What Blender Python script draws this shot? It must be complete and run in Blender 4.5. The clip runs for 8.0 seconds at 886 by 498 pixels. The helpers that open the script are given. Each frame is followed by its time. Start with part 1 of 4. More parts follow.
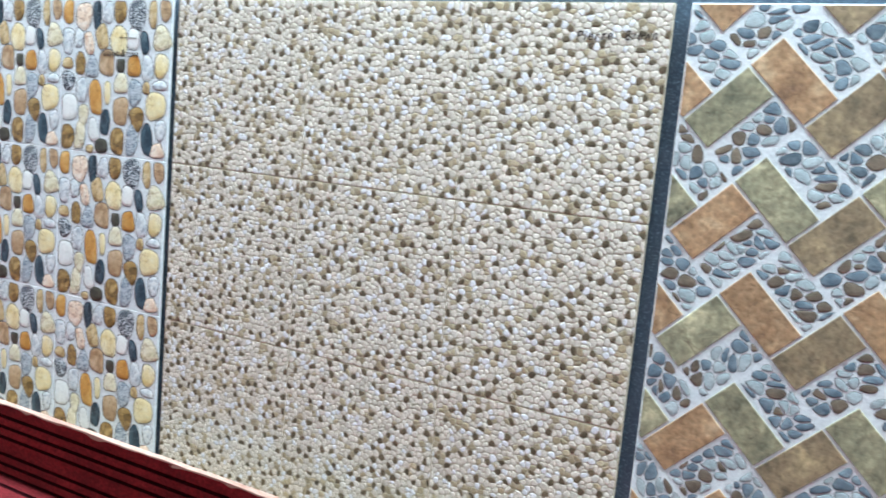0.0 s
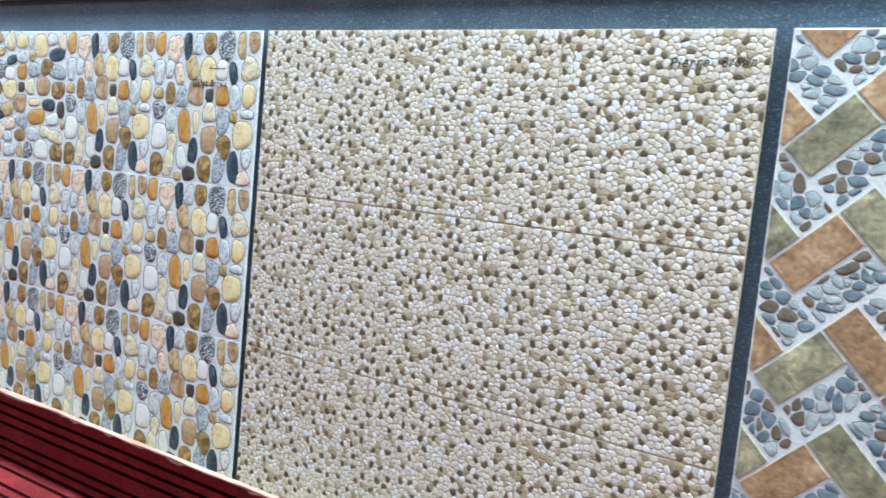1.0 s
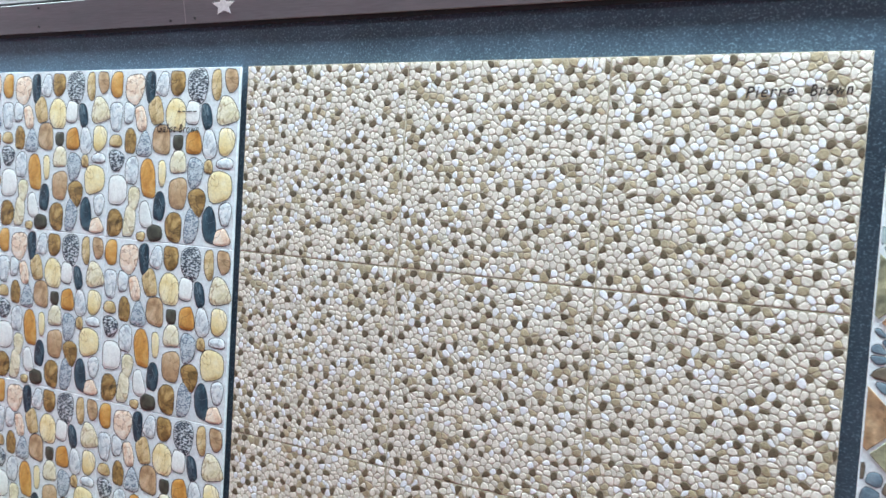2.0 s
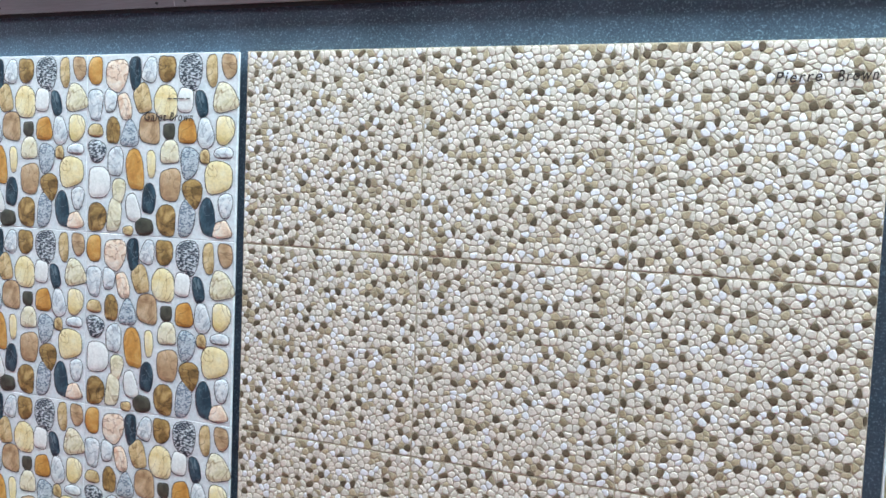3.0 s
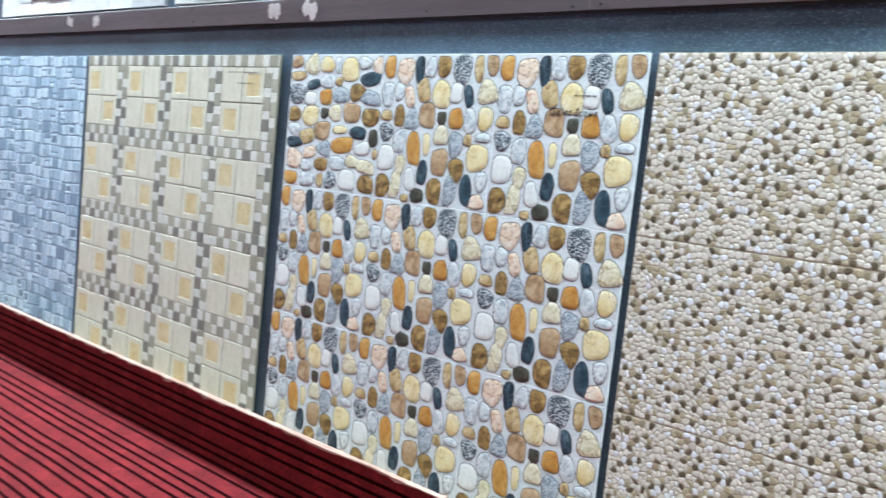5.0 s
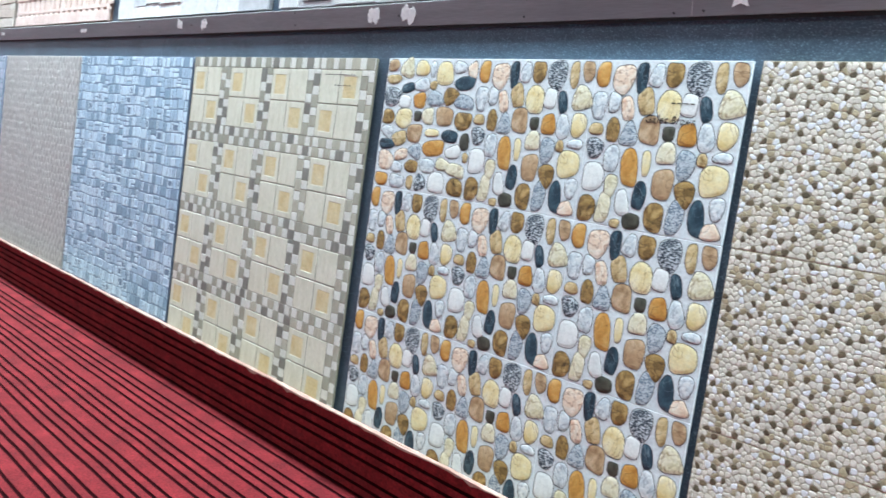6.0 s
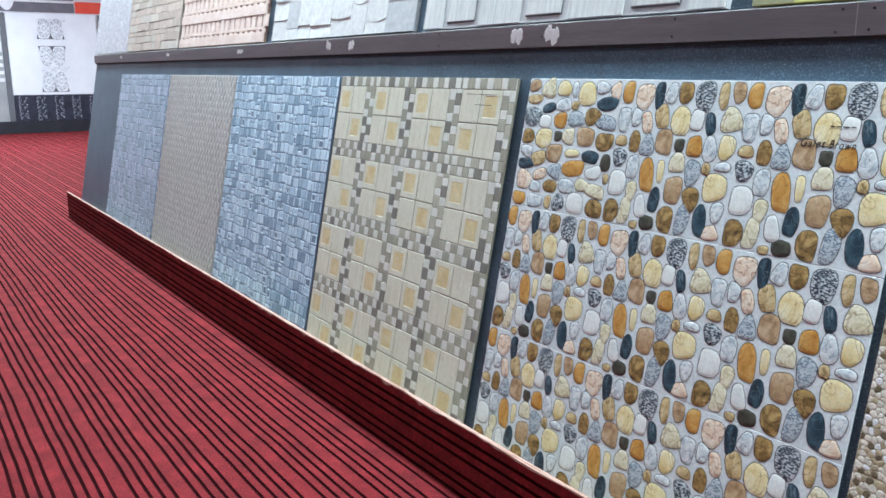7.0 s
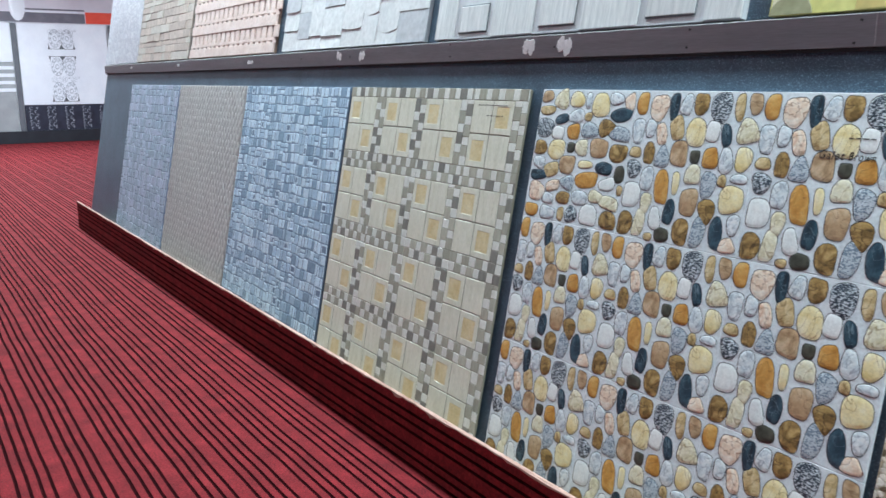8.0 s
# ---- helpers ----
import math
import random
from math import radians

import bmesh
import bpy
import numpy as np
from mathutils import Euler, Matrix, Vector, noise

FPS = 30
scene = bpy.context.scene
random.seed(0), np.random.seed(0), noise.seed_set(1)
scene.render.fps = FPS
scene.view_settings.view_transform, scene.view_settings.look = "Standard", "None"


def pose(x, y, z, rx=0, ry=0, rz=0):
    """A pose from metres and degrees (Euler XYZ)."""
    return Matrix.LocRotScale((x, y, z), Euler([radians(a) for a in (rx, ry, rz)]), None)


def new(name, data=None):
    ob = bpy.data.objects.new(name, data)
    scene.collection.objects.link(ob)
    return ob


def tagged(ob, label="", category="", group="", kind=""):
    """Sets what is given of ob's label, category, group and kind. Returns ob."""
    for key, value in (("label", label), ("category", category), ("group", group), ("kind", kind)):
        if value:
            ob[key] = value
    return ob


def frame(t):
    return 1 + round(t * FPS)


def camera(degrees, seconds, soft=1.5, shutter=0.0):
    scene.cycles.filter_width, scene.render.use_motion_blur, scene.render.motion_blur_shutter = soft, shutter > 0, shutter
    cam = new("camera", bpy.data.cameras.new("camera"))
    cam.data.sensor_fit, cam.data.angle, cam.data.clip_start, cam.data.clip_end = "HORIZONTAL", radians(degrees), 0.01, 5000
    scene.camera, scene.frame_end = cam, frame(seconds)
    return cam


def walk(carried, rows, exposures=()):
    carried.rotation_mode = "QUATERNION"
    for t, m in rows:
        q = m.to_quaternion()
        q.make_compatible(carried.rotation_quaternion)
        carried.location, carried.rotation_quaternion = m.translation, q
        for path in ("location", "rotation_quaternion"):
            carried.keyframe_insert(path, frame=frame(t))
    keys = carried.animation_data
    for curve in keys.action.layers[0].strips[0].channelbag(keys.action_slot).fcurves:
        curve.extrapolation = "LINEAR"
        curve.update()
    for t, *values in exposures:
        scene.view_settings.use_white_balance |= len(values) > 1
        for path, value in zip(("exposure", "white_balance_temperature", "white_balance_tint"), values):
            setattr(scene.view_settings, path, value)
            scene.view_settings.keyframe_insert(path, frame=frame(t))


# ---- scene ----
cam = camera(56.7, 8.0, shutter=0.5)
PATH = [
    (0.0, 1.1756, -1.1629, 1.0132, 72.258, 0.09, 28.253),
    (0.2, 1.1592, -1.1765, 1.0137, 72.6154, -0.1889, 29.0455),
    (0.5, 1.1619, -1.1693, 0.9994, 73.473, -0.007, 30.809),
    (1.0, 1.1351, -1.1725, 1.0028, 74.587, 0.512, 32.462),
    (1.2, 1.102, -1.1571, 1.0045, 74.5527, 0.6431, 32.8618),
    (1.5, 1.0196, -1.1236, 1.0174, 75.077, 1.976, 31.269),
    (1.8, 0.9538, -1.0743, 1.0124, 76.186, 2.0512, 28.8398),
    (2.0, 0.9145, -1.0674, 1.0015, 76.65, 1.694, 27.54),
    (3.5, 0.6932, -1.2061, 1.0319, 74.753, 1.625, 18.813),
    (3.8, 0.6682, -1.243, 1.0464, 74.3268, 0.6994, 20.603),
    (4.0, 0.6444, -1.246, 1.0452, 74.284, 1.08, 23.873),
    (4.2, 0.6148, -1.2731, 1.0321, 74.8764, 1.3403, 26.5134),
    (4.5, 0.6177, -1.2799, 1.0357, 74.895, 1.641, 32.657),
    (6.0, 0.6161, -1.292, 1.005, 76.533, 0.022, 46.351),
    (6.2, 0.6086, -1.291, 1.0075, 76.7181, -0.0081, 47.8093),
    (6.5, 0.6083, -1.304, 0.9985, 77.093, -0.388, 50.728),
    (6.8, 0.6006, -1.3065, 1.0047, 77.5327, 0.0785, 53.9035),
    (7.0, 0.6096, -1.3116, 1.0124, 77.688, 0.182, 55.441),
    (7.2, 0.6067, -1.3051, 1.0156, 77.8504, 0.3851, 55.577),
    (7.5, 0.6157, -1.3113, 1.0157, 78.23, 0.122, 55.14),
    (8.0, 0.5912, -1.3106, 1.0169, 78.295, 0.276, 55.976),
]
EXPOSURES = [(0.0, 0.0), (6.5, 0.0), (6.8, -0.08), (7.0, -0.32), (7.5, -0.48), (8.0, -0.5)]
walk(cam, [(t, pose(*m)) for t, *m in PATH], EXPOSURES)

# ---- world, lamps, exposure ----
world = bpy.data.worlds.new("room_ambient")
scene.world = world
world.use_nodes = True
world.node_tree.nodes["Background"].inputs[0].default_value = (0.8, 0.9, 1.0, 1)
world.node_tree.nodes["Background"].inputs[1].default_value = 0.25

CEIL = 2.9


def ceiling_lamp(x, y, long, wide, watts):
    data = bpy.data.lights.new("ceiling_lamp", "AREA")
    data.shape, data.size, data.size_y, data.energy = "RECTANGLE", long, wide, watts
    data.color = (0.737, 0.915, 1.0)
    lamp = new("ceiling_lamp", data)
    lamp.matrix_world = pose(x, y, CEIL - 0.06)
    return lamp


for lx, watts in ((-11.5, 370), (-7.0, 234), (-2.6, 177), (1.8, 199)):
    ceiling_lamp(lx, -0.12, 3.4, 0.35, watts)
    ceiling_lamp(lx, -1.75, 3.4, 0.35, watts * 0.10)
ceiling_lamp(-11.0, 3.0, 5.0, 0.5, 120)

# ---- materials ----


def srgb(r, g, b):
    return tuple(((v / 255) / 12.92 if v <= 10 else ((v / 255 + 0.055) / 1.055) ** 2.4) for v in (r, g, b))


def material(name, stops, scale=18, rough=0.5, bump=0.15, fine=160, spread=0.0, by="", detail=6, stretch=(1, 1, 1), speckle=None, coat=0.0, swirl=0.0, vein=None, grit=0.1, shine=0.5):
    """A surface with colour clouds between the stops, fine grain, relief, and an even spread of value from piece to piece."""
    m = bpy.data.materials.new(name)
    m.use_nodes = True
    nodes, link = m.node_tree.nodes, m.node_tree.links.new
    shader = nodes["Principled BSDF"]
    shader.inputs["Roughness"].default_value = rough
    shader.inputs["Specular IOR Level"].default_value = shine
    shader.inputs["Coat Weight"].default_value = coat
    shader.inputs["Coat Roughness"].default_value = 0.25
    place = nodes.new("ShaderNodeTexCoord")
    size = nodes.new("ShaderNodeMapping")
    size.inputs["Scale"].default_value = stretch
    link(place.outputs["Object"], size.inputs["Vector"])
    cloud = nodes.new("ShaderNodeTexNoise")
    cloud.inputs["Scale"].default_value, cloud.inputs["Detail"].default_value = scale, detail
    cloud.inputs["Roughness"].default_value = 0.6
    cloud.inputs["Distortion"].default_value = swirl
    link(size.outputs["Vector"], cloud.inputs["Vector"])
    ramp = nodes.new("ShaderNodeValToRGB")
    while len(ramp.color_ramp.elements) < len(stops):
        ramp.color_ramp.elements.new(0.5)
    for k, c in enumerate(stops):
        ramp.color_ramp.elements[k].position = 0.32 + 0.36 * k / max(1, len(stops) - 1)
        ramp.color_ramp.elements[k].color = (*srgb(*c), 1)
    link(cloud.outputs["Fac"], ramp.inputs["Fac"])
    colour = ramp.outputs["Color"]
    grain = nodes.new("ShaderNodeTexNoise")
    grain.inputs["Scale"].default_value, grain.inputs["Detail"].default_value = fine, 3
    link(size.outputs["Vector"], grain.inputs["Vector"])
    if speckle:
        low, high, tone = speckle
        cut = nodes.new("ShaderNodeMapRange")
        cut.inputs["From Min"].default_value, cut.inputs["From Max"].default_value = low, high
        link(grain.outputs["Fac"], cut.inputs["Value"])
        mix = nodes.new("ShaderNodeMix")
        mix.data_type = "RGBA"
        link(cut.outputs["Result"], mix.inputs["Factor"])
        link(colour, mix.inputs["A"])
        mix.inputs["B"].default_value = (*srgb(*tone), 1)
        colour = mix.outputs["Result"]
    if vein:
        wide, tint = vein
        streak = nodes.new("ShaderNodeTexNoise")
        streak.inputs["Scale"].default_value, streak.inputs["Detail"].default_value = scale * 0.6, 2
        streak.inputs["Distortion"].default_value = 0.8
        link(place.outputs["Object"], streak.inputs["Vector"])
        off = nodes.new("ShaderNodeMath")
        off.operation = "SUBTRACT"
        off.inputs[1].default_value = 0.5
        link(streak.outputs["Fac"], off.inputs[0])
        size_off = nodes.new("ShaderNodeMath")
        size_off.operation = "ABSOLUTE"
        link(off.outputs["Value"], size_off.inputs[0])
        line = nodes.new("ShaderNodeMapRange")
        line.inputs["From Min"].default_value, line.inputs["From Max"].default_value = 0.0, wide
        line.inputs["To Min"].default_value, line.inputs["To Max"].default_value = 0.75, 0.0
        link(size_off.outputs["Value"], line.inputs["Value"])
        inked = nodes.new("ShaderNodeMix")
        inked.data_type = "RGBA"
        link(line.outputs["Result"], inked.inputs["Factor"])
        link(colour, inked.inputs["A"])
        inked.inputs["B"].default_value = (*srgb(*tint), 1)
        colour = inked.outputs["Result"]
    value = nodes.new("ShaderNodeMapRange")
    value.inputs["From Min"].default_value, value.inputs["From Max"].default_value = 0.3, 0.7
    value.inputs["To Min"].default_value, value.inputs["To Max"].default_value = 1 - grit, 1 + grit
    link(grain.outputs["Fac"], value.inputs["Value"])
    amount = value.outputs["Result"]
    if spread:
        if by == "object":
            dice = nodes.new("ShaderNodeObjectInfo").outputs["Random"]
        else:
            dice = nodes.new("ShaderNodeNewGeometry").outputs["Random Per Island"]
        wide = nodes.new("ShaderNodeMapRange")
        wide.inputs["To Min"].default_value, wide.inputs["To Max"].default_value = 1 - spread, 1 + spread
        link(dice, wide.inputs["Value"])
        both = nodes.new("ShaderNodeMath")
        both.operation = "MULTIPLY"
        link(amount, both.inputs[0])
        link(wide.outputs["Result"], both.inputs[1])
        amount = both.outputs["Value"]
    tone = nodes.new("ShaderNodeHueSaturation")
    link(colour, tone.inputs["Color"])
    link(amount, tone.inputs["Value"])
    link(tone.outputs["Color"], shader.inputs["Base Color"])
    if bump:
        relief = nodes.new("ShaderNodeBump")
        relief.inputs["Strength"].default_value, relief.inputs["Distance"].default_value = bump, 0.002
        link(grain.outputs["Fac"], relief.inputs["Height"])
        link(relief.outputs["Normal"], shader.inputs["Normal"])
    return m


M = {
    "board": material("speckled_laminate", [(60, 78, 94), (80, 100, 118)], 7, 0.36, 0.08, 380, speckle=(0.54, 0.74, (116, 142, 158)), grit=0.2),
    "rail": material("brown_laminate", [(112, 107, 113), (128, 122, 128)], 5, 0.42, 0.05, 90, stretch=(0.4, 1, 6)),
    "paper": material("torn_paper", [(238, 238, 241), (248, 248, 249)], 40, 0.8, 0.1),
    "ply": material("raw_plywood_edge", [(168, 126, 112), (208, 172, 158)], 30, 0.75, 0.3, 200, stretch=(0.3, 1, 3)),
    "metal": material("dark_screw_head", [(28, 26, 28), (40, 38, 40)], 60, 0.4, 0),
    "carpet": material("red_ribbed_carpet", [(107, 26, 32), (126, 32, 38), (145, 41, 47)], 12, 0.95, 0.9, 190, detail=10, grit=0.40, shine=0.3),
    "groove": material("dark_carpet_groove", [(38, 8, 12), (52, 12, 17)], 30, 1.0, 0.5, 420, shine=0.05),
    "white_wall": material("painted_wall", [(205, 206, 212), (216, 217, 222)], 2, 0.8, 0.05),
    "seam": material("pale_seam", [(140, 130, 134), (158, 148, 150)], 30, 0.6, 0),
    "ceiling": material("white_ceiling", [(225, 226, 228), (234, 235, 236)], 2, 0.85, 0.05),
    "ink": material("black_marker", [(34, 26, 24), (52, 42, 38)], 80, 0.6, 0),
    "backing": material("tile_body", [(186, 172, 150), (200, 188, 168)], 30, 0.7, 0.1),
    "bead": material("black_shade_line", [(16, 16, 20), (24, 24, 29)], 6, 0.7, 0.0),
    "black": material("black_skirting", [(30, 34, 42), (40, 44, 52)], 6, 0.4, 0.03),
}

# ---- helpers for things and parts ----
LEAN = 11.2
TOP = 0.992
FACE = pose(0, 0, TOP, -LEAN)          # x along the display, y into it, z up its slope; 0 at the upper edge of the lower panels


def part(name, bm, mats, parent=None, label="", smooth=False):
    """Links a bmesh as one mesh object under a thing or a part."""
    me = bpy.data.meshes.new(name)
    bm.to_mesh(me)
    bm.free()
    return link_mesh(name, me, mats, parent, label, smooth)


def link_mesh(name, me, mats, parent=None, label="", smooth=False):
    for m in mats if isinstance(mats, (list, tuple)) else [mats]:
        me.materials.append(m)
    if smooth:
        me.polygons.foreach_set("use_smooth", [True] * len(me.polygons))
    ob = new(name, me)
    if parent:
        ob.parent = parent
    return tagged(ob, label) if label else ob


def share(name, me, parent, m=Matrix()):
    ob = new(name, me)
    ob.parent = parent
    ob.matrix_basis = m
    return ob


def thing(name, label, category, m, group=""):
    return_ob = new(name)
    return_ob.matrix_world = m
    return_ob.empty_display_size = 0.1
    return tagged(return_ob, label, category, group)


def slab(x0, x1, y0, y1, z0, z1, bevel=0.0, bm=None):
    """A box between the given planes, its edges eased."""
    own = bmesh.new()
    bmesh.ops.create_cube(own, size=1, matrix=Matrix.LocRotScale(((x0 + x1) / 2, (y0 + y1) / 2, (z0 + z1) / 2), None, (x1 - x0, y1 - y0, z1 - z0)))
    if bevel:
        bmesh.ops.bevel(own, geom=own.edges[:], offset=bevel, segments=1, affect="EDGES")
    if bm is None:
        return own
    me = bpy.data.meshes.new("piece")
    own.to_mesh(me)
    own.free()
    bm.from_mesh(me)
    bpy.data.meshes.remove(me)
    return bm


class Pieces:
    """Many small raised pieces gathered into one mesh. x right, z up, the viewer on the side of -y."""

    def __init__(self):
        self.v, self.f, self.m = [], [], []

    def mound(self, outline, height, mi=0, base=0.0, rim=None, rim_mi=1, dome=0.55):
        """A cushion-shaped piece over an outline that runs counter-clockwise; rim: width of a flat printed line round it."""
        n = len(outline)
        cx = sum(p[0] for p in outline) / n
        cz = sum(p[1] for p in outline) / n
        rings = []
        if rim:
            rings.append((rim, base + 0.0002))
        rings += [(0.0, base), (-0.10, base + height * dome), (-0.28, base + height * (dome + (1 - dome) * 0.7))]
        first = len(self.v)
        for grow, up in rings:
            for x, z in outline:
                if grow > 0:
                    d = math.hypot(x - cx, z - cz) or 1
                    k = 1 + grow / d
                else:
                    k = 1 + grow
                self.v.append((cx + (x - cx) * k, -up, cz + (z - cz) * k))
        for r in range(len(rings) - 1):
            for i in range(n):
                a, b = first + r * n + i, first + r * n + (i + 1) % n
                self.f.append((a, b, b + n, a + n))
                self.m.append(rim_mi if rim and r == 0 else mi)
        last = first + (len(rings) - 1) * n
        self.v.append((cx, -(base + height), cz))
        tip = len(self.v) - 1
        for i in range(n):
            self.f.append((last + i, last + (i + 1) % n, tip))
            self.m.append(mi)

    def block(self, outline, height, mi=0, ease=0.0015, base=0.0, sink=0.0, inner=None, inner_mi=0):
        """A flat-topped piece with eased edges over a convex outline; inner: width of a border round a field of another colour."""
        n = len(outline)
        cx = sum(p[0] for p in outline) / n
        cz = sum(p[1] for p in outline) / n

        def inset(d):
            return inset_outline(outline, d)
        rings = [(outline, base - sink), (outline, base + height - ease), (inset(ease), base + height)]
        if inner:
            rings.append((inset(inner), base + height))
            rings.append((inset(inner + 0.001), base + height - 0.0006))
        first = len(self.v)
        for ring, up in rings:
            self.v += [(x, -up, z) for x, z in ring]
        for r in range(len(rings) - 1):
            for i in range(n):
                a, b = first + r * n + i, first + r * n + (i + 1) % n
                self.f.append((a, b, b + n, a + n))
                self.m.append(mi)
        self.f.append(tuple(first + (len(rings) - 1) * n + i for i in range(n)))
        self.m.append(inner_mi if inner else mi)

    def mesh(self, name, mats, smooth=False):
        me = bpy.data.meshes.new(name)
        me.from_pydata(self.v, [], self.f)
        me.polygons.foreach_set("material_index", self.m)
        if smooth:
            me.polygons.foreach_set("use_smooth", [True] * len(self.f))
        for m in mats:
            me.materials.append(m)
        me.update()
        return me


def clip_outline(poly, px, pz, nx, nz):
    """The part of a convex outline on the inner side of a line through (px, pz) with the outward normal (nx, nz)."""
    out = []
    for i, (x, z) in enumerate(poly):
        x2, z2 = poly[(i + 1) % len(poly)]
        a, b = (x - px) * nx + (z - pz) * nz, (x2 - px) * nx + (z2 - pz) * nz
        if a <= 0:
            out.append((x, z))
        if (a < 0 < b) or (b < 0 < a):
            k = a / (a - b)
            out.append((x + (x2 - x) * k, z + (z2 - z) * k))
    return out


def inset_outline(poly, d):
    out = list(poly)
    n = len(poly)
    res = []
    for i in range(n):
        (ax, az), (bx, bz), (cx, cz) = poly[i - 1], poly[i], poly[(i + 1) % n]
        u, v = Vector((bx - ax, bz - az)), Vector((cx - bx, cz - bz))
        if u.length < 1e-7 or v.length < 1e-7:
            res.append((bx, bz))
            continue
        u.normalize()
        v.normalize()
        na, nb = Vector((-u.y, u.x)), Vector((-v.y, v.x))
        s = 1 + na.dot(nb)
        k = (na + nb) * (d / max(s, 0.4))
        res.append((bx + k.x, bz + k.y))
    return res


def rect(x0, x1, z0, z1):
    return [(x0, z0), (x1, z0), (x1, z1), (x0, z1)]


def in_rect(poly, x0, x1, z0, z1):
    for px, pz, nx, nz in ((x0, 0, -1, 0), (x1, 0, 1, 0), (0, z0, 0, -1), (0, z1, 0, 1)):
        if len(poly) < 3:
            return []
        poly = clip_outline(poly, px, pz, nx, nz)
    return poly if len(poly) > 2 else []


def area(poly):
    return 0.5 * sum(poly[i][0] * poly[(i + 1) % len(poly)][1] - poly[(i + 1) % len(poly)][0] * poly[i][1] for i in range(len(poly)))


def pebble_cells(bounds, pitch, rng, jitter=0.42, weights=None):
    """Packed cells that fill a convex outline: seeds on a shaken grid, each cell bounded by the half-way lines to its neighbours."""
    xs, zs = [p[0] for p in bounds], [p[1] for p in bounds]
    seeds = []
    z, row = min(zs) + pitch * 0.5, 0
    while z < max(zs):
        x = min(xs) + pitch * (0.5 if row % 2 else 0.05)
        while x < max(xs):
            seeds.append((x + rng.uniform(-jitter, jitter) * pitch, z + rng.uniform(-jitter, jitter) * pitch))
            x += pitch
        z += pitch * 0.9
        row += 1
    pts = np.array(seeds)
    cells = []
    for i, (sx, sz) in enumerate(seeds):
        near = np.argsort((pts[:, 0] - sx) ** 2 + (pts[:, 1] - sz) ** 2)[1:15]
        cell = list(bounds)
        for j in near:
            ox, oz = seeds[j]
            cell = clip_outline(cell, (sx + ox) / 2, (sz + oz) / 2, ox - sx, oz - sz)
            if len(cell) < 3:
                break
        if len(cell) > 2 and area(cell) > pitch * pitch * 0.15:
            cells.append(cell)
    return cells


def rounded(cell, gap, count=11, wear=1):
    """A pebble's outline in a cell: its corners worn round, with a gap left all round."""
    n = len(cell)
    cx, cz = sum(p[0] for p in cell) / n, sum(p[1] for p in cell) / n
    pts = cell
    for _ in range(wear):
        nxt = []
        for i, (x, z) in enumerate(pts):
            x2, z2 = pts[(i + 1) % len(pts)]
            nxt += [(x * 0.75 + x2 * 0.25, z * 0.75 + z2 * 0.25), (x * 0.25 + x2 * 0.75, z * 0.25 + z2 * 0.75)]
        pts = nxt
    pts = [(x + (pts[(i + 1) % len(pts)][0] - x) * s / 4, z + (pts[(i + 1) % len(pts)][1] - z) * s / 4) for i, (x, z) in enumerate(pts) for s in range(4)]
    angles = np.array([math.atan2(z - cz, x - cx) for x, z in pts])
    radii = np.array([math.hypot(x - cx, z - cz) for x, z in pts])
    order = np.argsort(angles)
    out = []
    for k in range(count):
        a = -math.pi + 2 * math.pi * (k + 0.5) / count
        r = float(np.interp(a, angles[order], radii[order], period=2 * math.pi))
        r = max(r - gap, r * 0.55)
        out.append((cx + r * math.cos(a), cz + r * math.sin(a)))
    return out


# ---- the room ----
floor_y = (-5.2, 6.2)


def ribbed_profile(lo, hi, phase):
    """Heights across a ribbed carpet: three narrow ribs and a wide one between grooves, over and over."""
    pts = [(lo, 0.0, 0)]
    k = math.floor((lo - phase) / 0.1235) - 1
    while True:
        for step in (0.0, 0.0268, 0.0535, 0.0795):
            c = phase + k * 0.1235 + step
            if c - 0.005 <= pts[-1][0]:
                continue
            if c + 0.006 >= hi:
                pts.append((hi, 0.0, 0))
                return pts
            pts += [(c - 0.0045, 0.0, 1), (c - 0.0031, -0.0042, 1), (c + 0.0031, -0.0042, 1), (c + 0.0045, 0.0, 0)]
        k += 1


def ribbed_sheet(profile, x0, x1, place, segments=1):
    v, f, m = [], [], []
    n = segments + 1
    for a, h, _ in profile:
        for s in range(n):
            v.append(place(x0 + (x1 - x0) * s / segments, a, h))
    for i in range(len(profile) - 1):
        for s in range(segments):
            f.append((i * n + s, i * n + s + 1, (i + 1) * n + s + 1, (i + 1) * n + s))
            m.append(profile[i][2])
    me = bpy.data.meshes.new("carpet")
    me.from_pydata(v, [], f)
    me.polygons.foreach_set("material_index", m)
    return me


def stretched(x, a, h):
    """The carpet lies a little uneven: its ribs wander sideways by a few millimetres."""
    ease = min(1.0, max(0.0, (-0.27 - a) / 0.25)) if a < 0 else 0.0
    drift = 0.0016 * math.sin(x * 4.1 + a * 2.3) + 0.0008 * math.sin(x * 10.7 - a * 5.1 + 1.0) + 0.0005 * math.sin(x * 27.0 + a * 9.0)
    return (x, a + drift * ease, h + 0.0006 * math.sin(x * 17 + a * 13) * ease)


